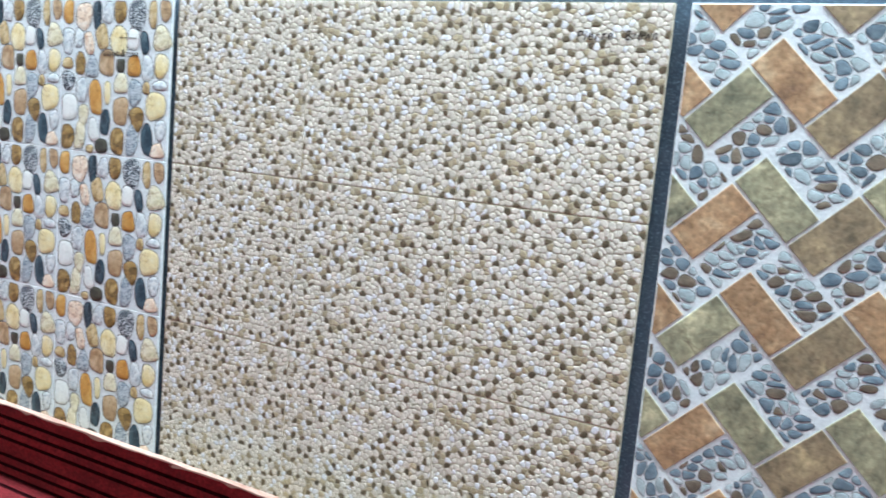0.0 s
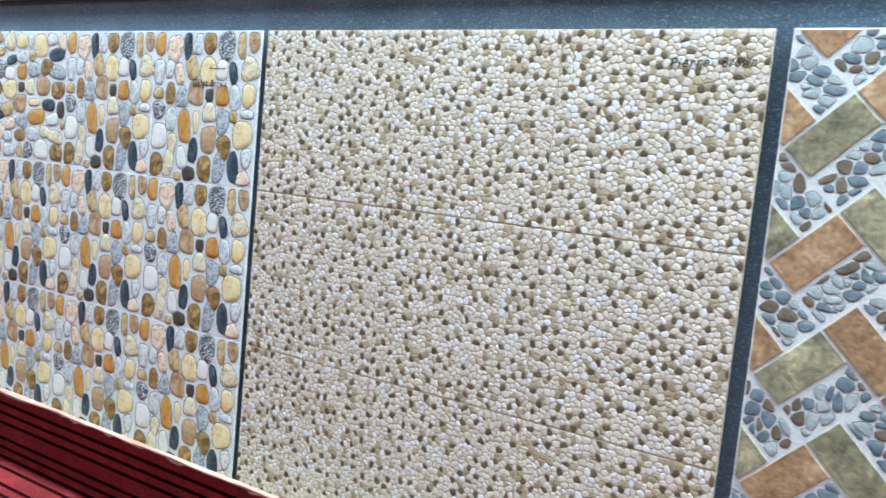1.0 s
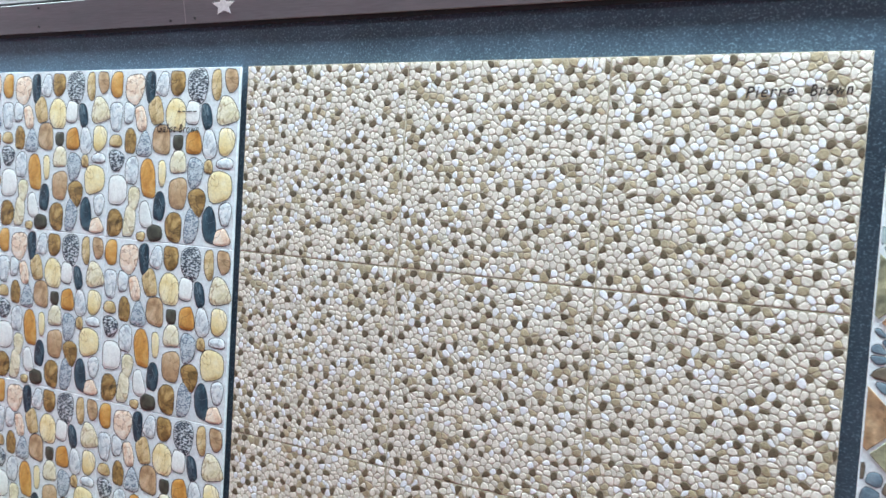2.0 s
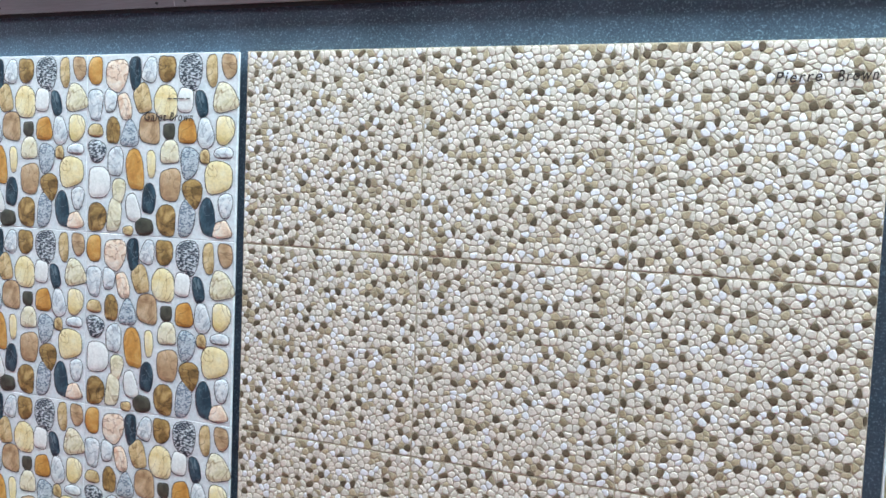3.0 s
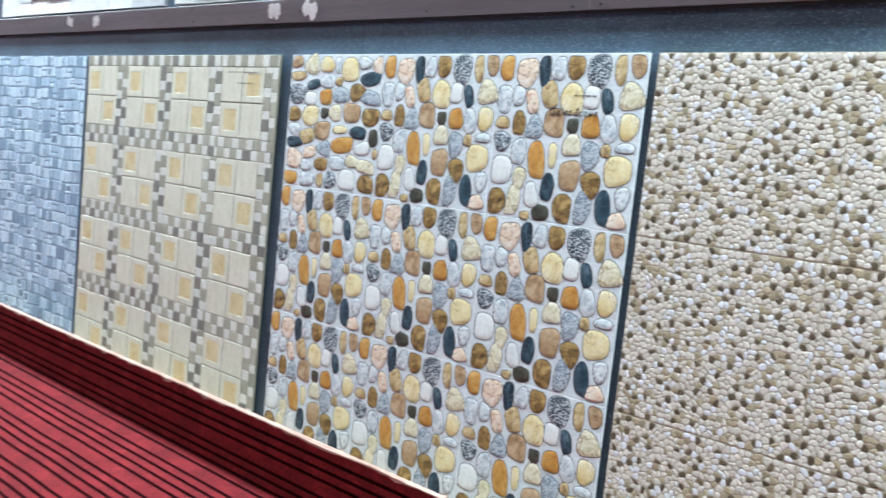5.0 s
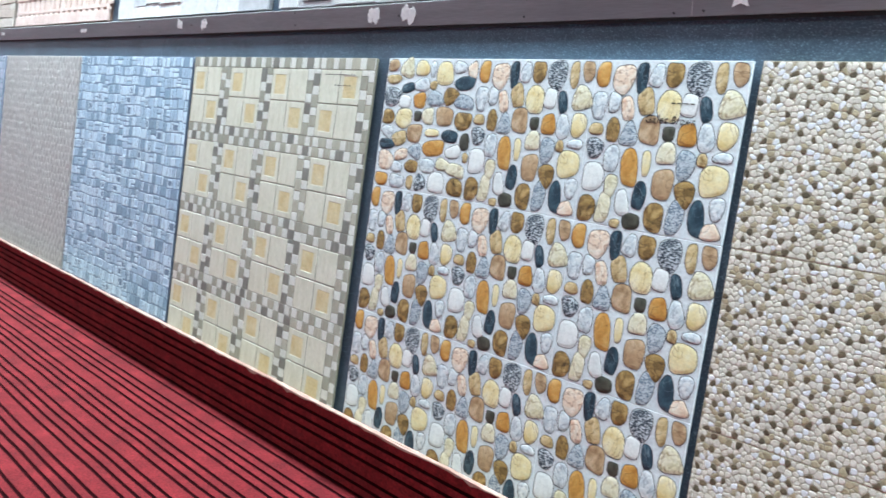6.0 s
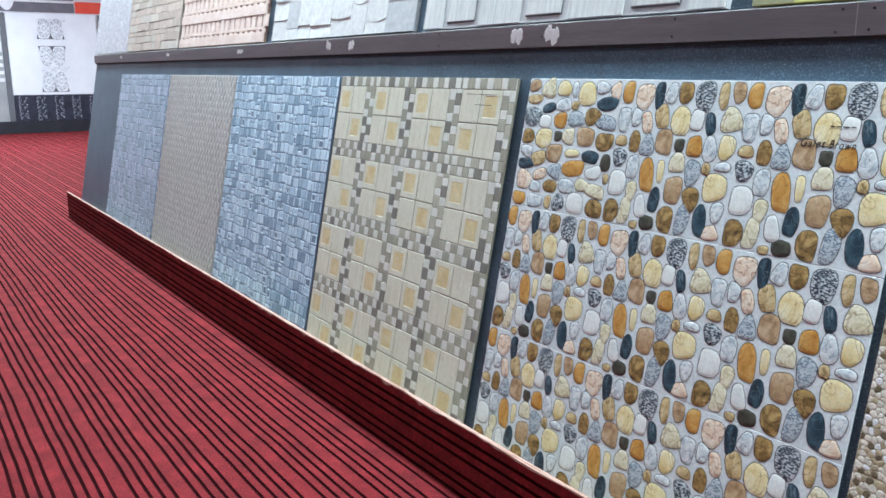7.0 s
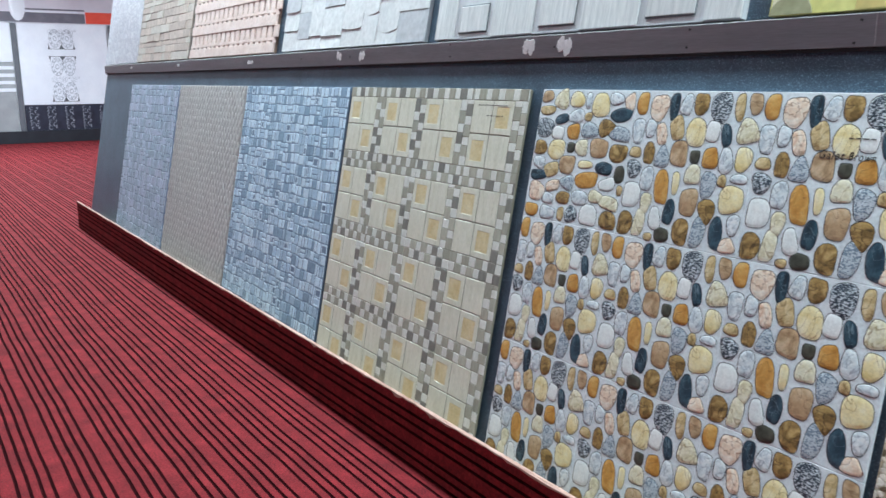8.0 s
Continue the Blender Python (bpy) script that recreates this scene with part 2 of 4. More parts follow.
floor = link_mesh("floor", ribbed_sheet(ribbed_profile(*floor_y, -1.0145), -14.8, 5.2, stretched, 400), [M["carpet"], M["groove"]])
tagged(floor, "red carpet with fine dark ribs running lengthwise", "floor", kind="structure")
under = part("subfloor", slab(-14.9, 5.3, -5.3, 6.3, -0.12, -0.006), M["black"])
tagged(under, "plain slab under the carpet", "floor", kind="structure")
for name, box in (("wall_west", (-14.95, -14.72, -5.3, 6.3, 0, CEIL)), ("wall_east", (5.2, 5.4, -5.3, 6.3, 0, CEIL)),
                  ("wall_south", (-14.72, 5.2, -5.4, -5.2, 0, CEIL)), ("wall_north", (-14.72, 5.2, 6.2, 6.4, 0, CEIL))):
    tagged(part(name, slab(*box), M["white_wall"]), "plain pale painted showroom wall", "wall", kind="structure")
tagged(part("ceiling", slab(-14.95, 5.4, -5.4, 6.4, CEIL, CEIL + 0.1), M["ceiling"]), "plain white showroom ceiling", "ceiling", kind="structure")

# ---- the leaning display stand ----
END, START = -5.58, 2.6
stand = thing("display_stand", "long leaning display stand of dark speckled laminate with a brown rail", "display stand", pose(0, 0, 0))


def on_face(bm):
    bmesh.ops.transform(bm, matrix=FACE, verts=bm.verts[:])
    return bm


part("board", on_face(slab(END, START, 0.0142, 0.032, -0.985, 1.12, 0.001)), M["board"], stand, "dark speckled laminate board")
rail = part("rail", slab(END - 0.012, START, 0.0155, 0.046, 1.064, 1.1175, 0.0012), M["rail"], stand, "brown laminate rail with torn paper left on it")
# near-black strip painted in for the shadow gap below the rail
part("dark_shade_line", slab(END, START, 0.0190, 0.032, 1.0575, 1.0645), M["bead"], stand, "black strip standing in for the shade under the rail")
part("ledge", slab(END, START, -0.236, 0.12, 0.05, 0.0985), M["backing"], stand)
for x in (END + 0.1, -3.6, -1.6, 0.4, START - 0.1):
    leg = part("rear_leg", slab(x - 0.03, x + 0.03, -0.02, 0.02, 0.0, 1.93), M["rail"], stand)
    leg.matrix_basis = pose(0, 0.62, 0.008, 12, 0, 0)

RISER_Y, RISER_TOP = -0.250, 0.188
riser = part("riser", slab(END, START, RISER_Y + 0.0045, RISER_Y + 0.0105, 0.0, RISER_TOP), M["ply"], stand, "plywood riser faced with red ribbed carpet")
prof = ribbed_profile(0.0, RISER_TOP - 0.002, 0.103)
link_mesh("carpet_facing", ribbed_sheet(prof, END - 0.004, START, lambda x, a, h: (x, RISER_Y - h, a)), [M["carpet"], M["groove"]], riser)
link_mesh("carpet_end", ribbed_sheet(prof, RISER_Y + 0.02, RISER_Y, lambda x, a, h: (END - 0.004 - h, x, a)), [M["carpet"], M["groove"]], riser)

# the raw edge along the top of the riser, chipped and uneven
rng = random.Random(5)
v, f = [], []
count = 420
drop = 0.0
for i in range(count + 1):
    x = END + (START - END) * i / count
    drop = drop * 0.78 + rng.uniform(-0.0014, 0.0014)
    nick = rng.uniform(0.002, 0.008) if rng.random() < 0.16 else 0.0
    up = RISER_TOP + 0.0008 + drop * 0.55
    v += [(x, RISER_Y + 0.0092, up), (x, RISER_Y - 0.0004 + drop * 0.5, up), (x, RISER_Y - 0.0008 + drop * 0.5, up - 0.002 - abs(drop) - nick), (x, RISER_Y + 0.003, up - 0.0045 - nick)]
for i in range(count):
    for k in range(3):
        a = i * 4 + k
        f.append((a, a + 1, a + 5, a + 4))
me = bpy.data.meshes.new("lip")
me.from_pydata(v, [], f)
me.update()
link_mesh("lip", me, M["ply"], riser, "chipped pale raw plywood edge")

# torn paper and screw heads on the rail
RAIL_Y = 0.0150


def scrap(x, z, w, h, seed, lobes=2):
    """A torn scrap: uneven upright shreds side by side."""
    rnd = random.Random(seed)
    p = Pieces()
    if lobes == 1:
        # a star with one arm torn short
        points = []
        for i in range(10):
            t = math.pi * (0.5 + i / 5)
            r = (1.0 if i % 2 == 0 else 0.42) * rnd.uniform(0.9, 1.1)
            points.append((x + math.cos(t) * w / 2 * r, z + math.sin(t) * h / 2 * r))
        p.mound(points, 0.0005, 0, 0.0001, dome=0.9)
        lobes = 0
    for k in range(lobes):
        cx = x + (k - (lobes - 1) / 2) * w / lobes * 0.85
        cz = z + rnd.uniform(-0.12, 0.12) * h
        out = []
        for i in range(18):
            a = 2 * math.pi * i / 18
            r = 0.5 * rnd.uniform(0.7, 1.1)
            out.append((cx + math.cos(a) * w / lobes * r * 1.25 + 0.2 * w / lobes * math.sin(a), cz + math.sin(a) * h * r))
        p.mound(out, 0.0005, 0, 0.0001 + 0.0001 * k, dome=0.9)
    ob = share("paper_scrap", p.mesh("paper_scrap", [M["paper"]]), rail)
    ob.location = (0, RAIL_Y + 0.0004, 0)
    tagged(ob, "white torn paper scrap")


for k, (x, z, w, h) in enumerate(((-2.011, 1.094, 0.036, 0.032), (-1.848, 1.092, 0.042, 0.034), (-0.998, 1.090, 0.046, 0.038), (-0.872, 1.091, 0.052, 0.042),
                                 (-0.055, 1.090, 0.054, 0.036), (-2.84, 1.091, 0.07, 0.018), (-3.87, 1.094, 0.05, 0.016), (-4.85, 1.095, 0.05, 0.016))):
    scrap(x, z, w, h, 20 + k, 2 if k != 4 else 1)
for x, z in ((-0.511, 1.109), (-0.517, 1.075), (-1.335, 1.109), (-1.337, 1.077), (-0.166, 1.107), (-0.176, 1.071), (-0.114, 1.106), (-0.120, 1.073), (-0.905, 1.089), (-1.930, 1.091), (-2.32, 1.093), (0.62, 1.107), (0.61, 1.074)):
    bm = bmesh.new()
    bmesh.ops.create_cone(bm, cap_ends=True, segments=10, radius1=0.0028, radius2=0.0022, depth=0.002, matrix=pose(x, RAIL_Y + 0.0002, z, 90))
    part("screw_head", bm, M["metal"], rail)
part("joint_line", slab(-0.1425, -0.1410, RAIL_Y - 0.0002, RAIL_Y + 0.001, 1.065, 1.117), M["seam"], rail)

# ---- tile panels on the stand ----
PANEL = 0.906
PITCH = 0.302


def panel_at(name, x0, label, up=-PANEL):
    return thing(name, label, "tile panel", FACE @ pose(x0, 0, up), "tile panels on the display stand")


def tile_base(parent, col, row, mats, w=PITCH, h=PITCH, joint=0.0009, back=0.006, face=0.0, ease=0.0012):
    """One tile of a panel, its origin at its own lower left corner."""
    tile = part("tile", slab(joint, w - joint, -face, back, joint, h - joint, ease), mats, parent)
    tile.location = (col * w, 0, row * h)
    return tile


def grout_sheet(parent, w, h, mat_g):
    part("grout", slab(0.009, w - 0.009, 0.0009, 0.0137, 0.0006, h - 0.0006), mat_g, parent)


# large river pebbles on pale blue tiles
STONE = {
    "O": material("orange_pebble", [(178, 120, 50), (205, 151, 76), (221, 180, 112)], 30, 0.35, 0.15, 260, vein=(0.012, (140, 88, 42)), coat=0.15, swirl=0.6),
    "P": material("peach_pebble", [(222, 186, 156), (242, 224, 204), (248, 240, 228)], 50, 0.38, 0.2, 220, vein=(0.026, (150, 104, 72)), coat=0.15, swirl=1.0),
    "D": material("slate_blue_pebble", [(20, 38, 50), (36, 63, 78), (74, 106, 120)], 50, 0.35, 0.2, 240, vein=(0.010, (124, 144, 154)), coat=0.15, stretch=(1, 1, 0.5), swirl=0.6),
    "G": material("pale_grey_pebble", [(186, 200, 208), (220, 229, 233), (238, 242, 242)], 70, 0.38, 0.35, 180, vein=(0.028, (136, 150, 164)), coat=0.15, swirl=0.8),
    "B": material("brown_pebble", [(98, 76, 42), (158, 127, 76), (202, 172, 116)], 44, 0.36, 0.3, 220, vein=(0.026, (62, 46, 30)), coat=0.15, swirl=1.2),
    "S": material("speckled_pebble", [(38, 52, 64), (62, 78, 92)], 60, 0.4, 0.4, 300, speckle=(0.48, 0.55, (204, 214, 220)), coat=0.15, stretch=(0.7, 1, 1.5)),
    "T": material("tan_pebble", [(140, 112, 68), (204, 180, 132), (228, 212, 172)], 50, 0.36, 0.3, 220, vein=(0.030, (110, 80, 44)), coat=0.15, swirl=1.2),
    "K": material("rosy_tan_pebble", [(150, 116, 84), (188, 158, 122), (212, 188, 156)], 34, 0.36, 0.2, 240, coat=0.15, vein=(0.008, (120, 90, 62)), swirl=0.6),
    "Y": material("yellow_pebble", [(226, 204, 140), (240, 226, 178), (246, 238, 208)], 28, 0.36, 0.12, 240, vein=(0.009, (150, 116, 60)), coat=0.15, swirl=0.4),
    "W": material("white_pebble", [(226, 232, 232), (240, 243, 241)], 26, 0.36, 0.08, 240, coat=0.15),
    "E": material("olive_grey_pebble", [(50, 52, 44), (88, 88, 76)], 50, 0.36, 0.25, 240, coat=0.15, swirl=0.6),
    "C": material("cream_pebble", [(208, 200, 160), (232, 227, 200), (242, 239, 220)], 56, 0.38, 0.3, 200, vein=(0.030, (152, 128, 78)), coat=0.15, swirl=1.0),
    "R": material("crackled_grey_pebble", [(184, 198, 206), (210, 220, 226)], 90, 0.4, 0.4, 280, speckle=(0.49, 0.57, (112, 130, 148)), coat=0.15, stretch=(0.8, 1, 1.3)),
}
STONE_LINE = material("printed_outline", [(54, 56, 60), (86, 89, 95)], 60, 0.5, 0)
PALE_BLUE = material("pale_blue_tile", [(214, 226, 232), (226, 235, 239), (234, 241, 243)], 34, 0.36, 0.3, 150, coat=0.2)
# kind, centre from the tile's left and top edge, width and height in mm, tilt, narrowing towards the foot
STONES = (
    [("O", 18, 27, 33, 48, 0, 0), ("P", 63, 35, 47, 59, 8, .1), ("D", 101, 32, 25, 58, -4, .05), ("G", 131, 27, 28, 46, 14, -.15), ("B", 165, 25, 35, 46, 0, .05), ("S", 212, 31, 49, 60, 4, .12), ("T", 253, 29, 23, 53, -3, 0), ("K", 285, 22, 28, 43, -8, .05)],
    [("G", 18, 84, 32, 56, 2, .1), ("G", 50, 78, 26, 40, 6, .15), ("P", 80, 86, 28, 47, -14, -.15), ("T", 117, 74, 35, 52, -18, .05), ("Y", 164, 81, 49, 61, 0, .08), ("W", 202, 77, 32, 44, 6, .12), ("D", 234, 83, 24, 46, -14, .1), ("C", 278, 72, 45, 52, -10, -.3)],
    [("T", 19, 128, 32, 24, 0, 0), ("B", 56, 128, 30, 47, 2, .05), ("R", 91, 132, 33, 49, 0, -.4), ("K", 132, 122, 44, 54, 2, -.2), ("E", 171, 127, 25, 26, 0, 0), ("O", 207, 127, 36, 44, -6, -.05), ("G", 242, 127, 33, 52, -8, -.4), ("Y", 279, 124, 36, 51, 4, .1)],
    [("S", 22, 163, 39, 40, 0, .2), ("G", 62, 180, 34, 53, 0, .1), ("O", 103, 193, 38, 73, -6, .05), ("Y", 136, 181, 18, 49, -4, 0), ("C", 173, 161, 39, 41, -3, -.1), ("R", 212, 178, 37, 54, 0, .15), ("T", 242, 167, 20, 24, 0, 0), ("G", 278, 160, 38, 19, 0, 0), ("Y", 268, 199, 57, 55, -6, -.05)],
    [("W", 27, 216, 48, 58, 0, .05), ("C", 69, 230, 28, 45, 8, .35), ("K", 175, 214, 44, 58, 0, -.04), ("D", 132, 240, 29, 53, 6, .05), ("B", 220, 229, 37, 53, -14, .45), ("G", 283, 244, 28, 43, 0, .1)],
    [("B", 23, 275, 41, 53, 0, -.08), ("C", 60, 270, 30, 62, 6, -.05), ("W", 99, 256, 31, 49, -14, -.1), ("T", 90, 295, 22, 17, 0, 0), ("E", 123, 286, 38, 31, -4, -.15), ("B", 168, 274, 40, 56, 0, .05), ("R", 208, 269, 33, 66, 6, .05), ("D", 249, 265, 32, 66, -5, .0), ("P", 277, 283, 35, 31, -10, -.35)],
)


STONE_FILL = 0.945


def stone_outline(cx, cz, w, h, tilt, narrow, seed, count=18):
    rnd = random.Random(seed)
    ph, ph2 = rnd.uniform(0, 6.28), rnd.uniform(0, 6.28)
    pinch = rnd.uniform(0.62, 0.86)
    out = []
    for i in range(count):
        a = 2 * math.pi * (i + 0.5) / count
        c, s = math.cos(a), math.sin(a)
        x = math.copysign(abs(c) ** pinch, c) * w / 2
        z = math.copysign(abs(s) ** pinch, s) * h / 2
        k = 0.98 + 0.035 * math.sin(2 * a + ph) + 0.055 * math.sin(3 * a + ph2) + 0.022 * math.sin(5 * a + ph * 2)
        x *= (1 + narrow * 2 * z / h) * k
        z *= k
        t = math.radians(-tilt)
        out.append((cx + x * math.cos(t) - z * math.sin(t), cz + x * math.sin(t) + z * math.cos(t)))
    return out


stone_meshes = []
for r, line in enumerate(STONES):
    for c, (kind, cx, cy, w, h, tilt, narrow) in enumerate(line):
        p = Pieces()
        p.mound(stone_outline(cx / 1000, PITCH - cy / 1000, w / 1000 * STONE_FILL, h / 1000 * STONE_FILL, tilt, narrow, r * 40 + c), 0.0011, 0, 0.0003, rim=0.0013, dome=0.72)
        stone_meshes.append(p.mesh("stone", [STONE[kind], STONE_LINE], True))

river = panel_at("river_pebble_tile_panel", -0.016 - 3 * PITCH, "pale blue tile panel with large coloured river pebbles")
grout_sheet(river, 3 * PITCH, PANEL, PALE_BLUE)
for row in range(3):
    for col in range(3):
        tile = tile_base(river, col, row, PALE_BLUE, joint=0.0004, ease=0.0006)
        turn = Matrix()
        if (row, col) == (2, 0):
            turn = pose(PITCH, 0, 0, 0, -90, 0)
        if col == 0 and row < 2:
            # the column farthest from the camera's way is kept in one piece per tile
            mats = []
            joined = Pieces()
            for r, line in enumerate(STONES):
                for c, (kind, cx, cy, w, h, tilt, narrow) in enumerate(line):
                    if STONE[kind] not in mats:
                        mats.append(STONE[kind])
                    joined.mound(stone_outline(cx / 1000, PITCH - cy / 1000, w / 1000 * STONE_FILL, h / 1000 * STONE_FILL, tilt, narrow, r * 40 + c), 0.0011,
                                 mats.index(STONE[kind]) + 1, 0.0003, rim=0.0013, rim_mi=0, dome=0.72)
            share("stone_layer", joined.mesh("stone_layer", [STONE_LINE] + mats, True), tile)["kind"] = "stuff"
        else:
            for me in stone_meshes:
                share("stone", me, tile, turn)

# fine beige and brown pebbles
FINE = [
    material("cream_fine_pebble", [(209, 202, 188), (223, 217, 205), (233, 228, 219)], 60, 0.5, 0.3, 300, spread=0.10),
    material("white_fine_pebble", [(226, 229, 234), (237, 239, 242)], 60, 0.45, 0.2, 300, spread=0.05),
    material("tan_fine_pebble", [(160, 146, 116), (196, 183, 154)], 60, 0.5, 0.3, 300, spread=0.16),
    material("brown_fine_pebble", [(84, 75, 58), (122, 108, 86)], 60, 0.5, 0.3, 300, spread=0.2),
]
FINE_GROUND = material("beige_grout", [(182, 172, 150), (197, 187, 166)], 40, 0.7, 0.3, 260)
FINE_JOINT = material("olive_joint", [(168, 154, 114), (184, 170, 130)], 40, 0.7, 0.3, 260)


def fine_cells(seed):
    rnd = random.Random(seed)
    cells = pebble_cells(rect(0.0007, PITCH - 0.0007, 0.0007, PITCH - 0.0007), 0.0100, rnd, 0.48)
    rnd.shuffle(cells)
    dark, out = [], []
    for cell in cells:
        cx, cz = sum(p[0] for p in cell) / len(cell), sum(p[1] for p in cell) / len(cell)
        if 0.00007 < area(cell) < 0.00013 and all((cx - x) ** 2 + (cz - z) ** 2 > 0.0168 ** 2 for x, z in dark) and len(dark) < 125:
            dark.append((cx, cz))
            mi = 3
        else:
            mi = rnd.choices((0, 1, 2), (0.69, 0.16, 0.15))[0]
        out.append((rounded(cell, 0.00036 if mi != 3 else 0.0001, 12, 2), rnd.uniform(0.0003, 0.0006), mi))
    return out


fine = panel_at("fine_pebble_tile_panel", 0.0, "beige tile panel of fine cream and brown pebbles")
fine_variants = [fine_cells(70 + k) for k in range(3)]
fine_meshes = []
for k, cells in enumerate(fine_variants):
    p = Pieces()
    for outline, height, mi in cells:
        p.mound(outline, height, mi, 0.0002, dome=0.78)
    fine_meshes.append(p.mesh("pebble_layer", FINE, True))
grout_sheet(fine, 3 * PITCH, PANEL, FINE_JOINT)
for row in range(3):
    for col in range(3):
        tile = tile_base(fine, col, row, FINE_GROUND, joint=0.0003, ease=0.0003)
        k = (row * 2 + col) % 3
        if (row, col) == (2, 1):
            # pebbles of the tile that the camera passes nearest, one by one
            rest = Pieces()
            for i, (outline, height, mi) in enumerate(fine_variants[k]):
                if i < 290:
                    one = Pieces()
                    one.mound(outline, height, 0, 0.0002, dome=0.78)
                    share("pebble", one.mesh("pebble", [FINE[mi]], True), tile)
                else:
                    rest.mound(outline, height, mi, 0.0002, dome=0.78)
            share("pebble_layer", rest.mesh("pebble_layer", FINE, True), tile)["kind"] = "stuff"
        else:
            share("pebble_layer", fine_meshes[k], tile)["kind"] = "stuff"

# slate slabs laid slantwise between fields of grey pebbles
SLATE = [
    material("rust_slate", [(128, 100, 78), (163, 130, 98), (177, 145, 112), (202, 174, 140)], 26, 0.5, 0.4, 120, detail=12, vein=(0.004, (92, 80, 64)), grit=0.30, spread=0.1, by="object", coat=0.1, swirl=0.5),
    material("green_slate", [(106, 106, 88), (142, 140, 116), (158, 154, 126), (198, 192, 158)], 26, 0.5, 0.4, 120, detail=12, vein=(0.004, (92, 80, 64)), grit=0.30, spread=0.1, by="object", coat=0.1, swirl=0.5),
    material("olive_brown_slate", [(104, 94, 76), (140, 124, 100), (156, 138, 110), (190, 170, 132)], 26, 0.5, 0.4, 120, detail=12, vein=(0.004, (92, 80, 64)), grit=0.30, spread=0.1, by="object", coat=0.1, swirl=0.5),
]
GREY_STONE = [
    material("blue_grey_stone", [(76, 98, 114), (136, 156, 168)], 40, 0.4, 0.3, 240, spread=0.3, coat=0.05),
    material("pale_grey_stone", [(150, 170, 176), (192, 206, 210)], 40, 0.4, 0.3, 240, spread=0.15, coat=0.05),
    material("brown_grey_stone", [(92, 84, 74), (134, 122, 106)], 40, 0.4, 0.3, 240, spread=0.25, coat=0.05),
]
GROUT = material("white_grout", [(214, 223, 228), (226, 233, 236)], 50, 0.6, 0.2, 200)
STONE_EDGE = material("dark_stone_edge", [(64, 68, 76), (90, 92, 98)], 60, 0.5, 0)
W = 0.1515 / math.sqrt(2) / 2
SX, SZ = 0.120, PANEL - 0.040


def slant(a, b):
    return (SX + (a + b) * W / math.sqrt(2), SZ + (b - a) * W / math.sqrt(2))


def slant_rect(a0, a1, b0, b1, gap):
    a0, a1, b0, b1 = a0 + gap, a1 - gap, b0 + gap, b1 - gap
    return [slant(a0, b0), slant(a1, b0), slant(a1, b1), slant(a0, b1)]


slant_panel = panel_at("slate_and_pebble_tile_panel", 0.928, "tile panel of slanted rust and green slate slabs between grey pebbles")
base = part("base", slab(0, 3 * PITCH, 0, 0.0138, 0, PANEL, 0.0012), GROUT, slant_panel, "white grouted base tile")
rng = random.Random(11)
far_pieces = Pieces()
shown = 0
for i in range(-8, 9):
    for j in range(-8, 9):
        da, db = 2 * (i - j), 2 * (i + j)
        for k, (a0, a1, b0, b1) in enumerate(((0, 2, -1, 0), (0, 1, -3, -1))):
            poly = in_rect(slant_rect(a0 + da, a1 + da, b0 + db, b1 + db, 0.038), 0.002, 3 * PITCH - 0.002, 0.002, PANEL - 0.002)
            if poly and area(poly) > 0.00004:
                p = Pieces()
                p.block(poly, 0.0016, 0, 0.0008)
                tone = (2 if i % 2 else (1, 0)[j % 2]) if k else (0, 1)[j % 2]
                share("slate_slab", p.mesh("slate_slab", [SLATE[tone]]), slant_panel)
        for a0, a1, b0, b1 in ((1, 2, -3, -1), (0, 2, -4, -3)):
            field = slant_rect(a0 + da, a1 + da, b0 + db, b1 + db, 0.05)
            if not in_rect(field, 0, 3 * PITCH, 0, PANEL):
                continue
            long = rng.choice((0.8, 1.3, 1.4))
            for cell in pebble_cells([(q / long, s) for q, s in field], 0.0188 / math.sqrt(long), rng, 0.5):
                outline = in_rect(rounded([(q * long, s) for q, s in cell], 0.0017, 14), 0.002, 3 * PITCH - 0.002, 0.002, PANEL - 0.002)
                if not outline or area(outline) < 0.00005:
                    continue
                mi = rng.choices((0, 1, 2), (0.40, 0.36, 0.24))[0]
                if max(q[0] for q in outline) < 0.27 and shown < 300:
                    one = Pieces()
                    one.mound(outline, 0.0005, 0, 0.0002, rim=0.0007, dome=0.7)
                    share("pebble", one.mesh("pebble", [GREY_STONE[mi], STONE_EDGE], True), slant_panel)
                    shown += 1
                else:
                    far_pieces.mound(outline, 0.0005, mi, 0.0002, rim=0.0007, rim_mi=3, dome=0.7)
share("pebble_layer", far_pieces.mesh("pebble_layer", GREY_STONE + [STONE_EDGE], True), slant_panel)["kind"] = "stuff"

# cream and yellow blocks between small mosaic squares
CREAM = material("cream_block", [(208, 206, 186), (218, 216, 199), (225, 223, 209)], 22, 0.4, 0.1, 160, stretch=(2.5, 1, 0.6), coat=0.15)
YELLOW = material("yellow_field", [(206, 184, 134), (217, 200, 155), (224, 211, 174)], 26, 0.4, 0.2, 160, coat=0.15)
MOSAIC = [
    material("taupe_mosaic", [(158, 156, 140), (182, 180, 164)], 30, 0.4, 0.15, 160, stretch=(4, 1, 0.6), spread=0.18, by="object", coat=0.15),
    material("light_mosaic", [(214, 215, 206), (228, 228, 222)], 30, 0.4, 0.1, 160, stretch=(4, 1, 0.6), spread=0.05, by="object", coat=0.15),
    material("grey_mosaic", [(116, 115, 108), (140, 138, 130)], 30, 0.4, 0.15, 160, stretch=(4, 1, 0.6), spread=0.12, by="object", coat=0.15),
]
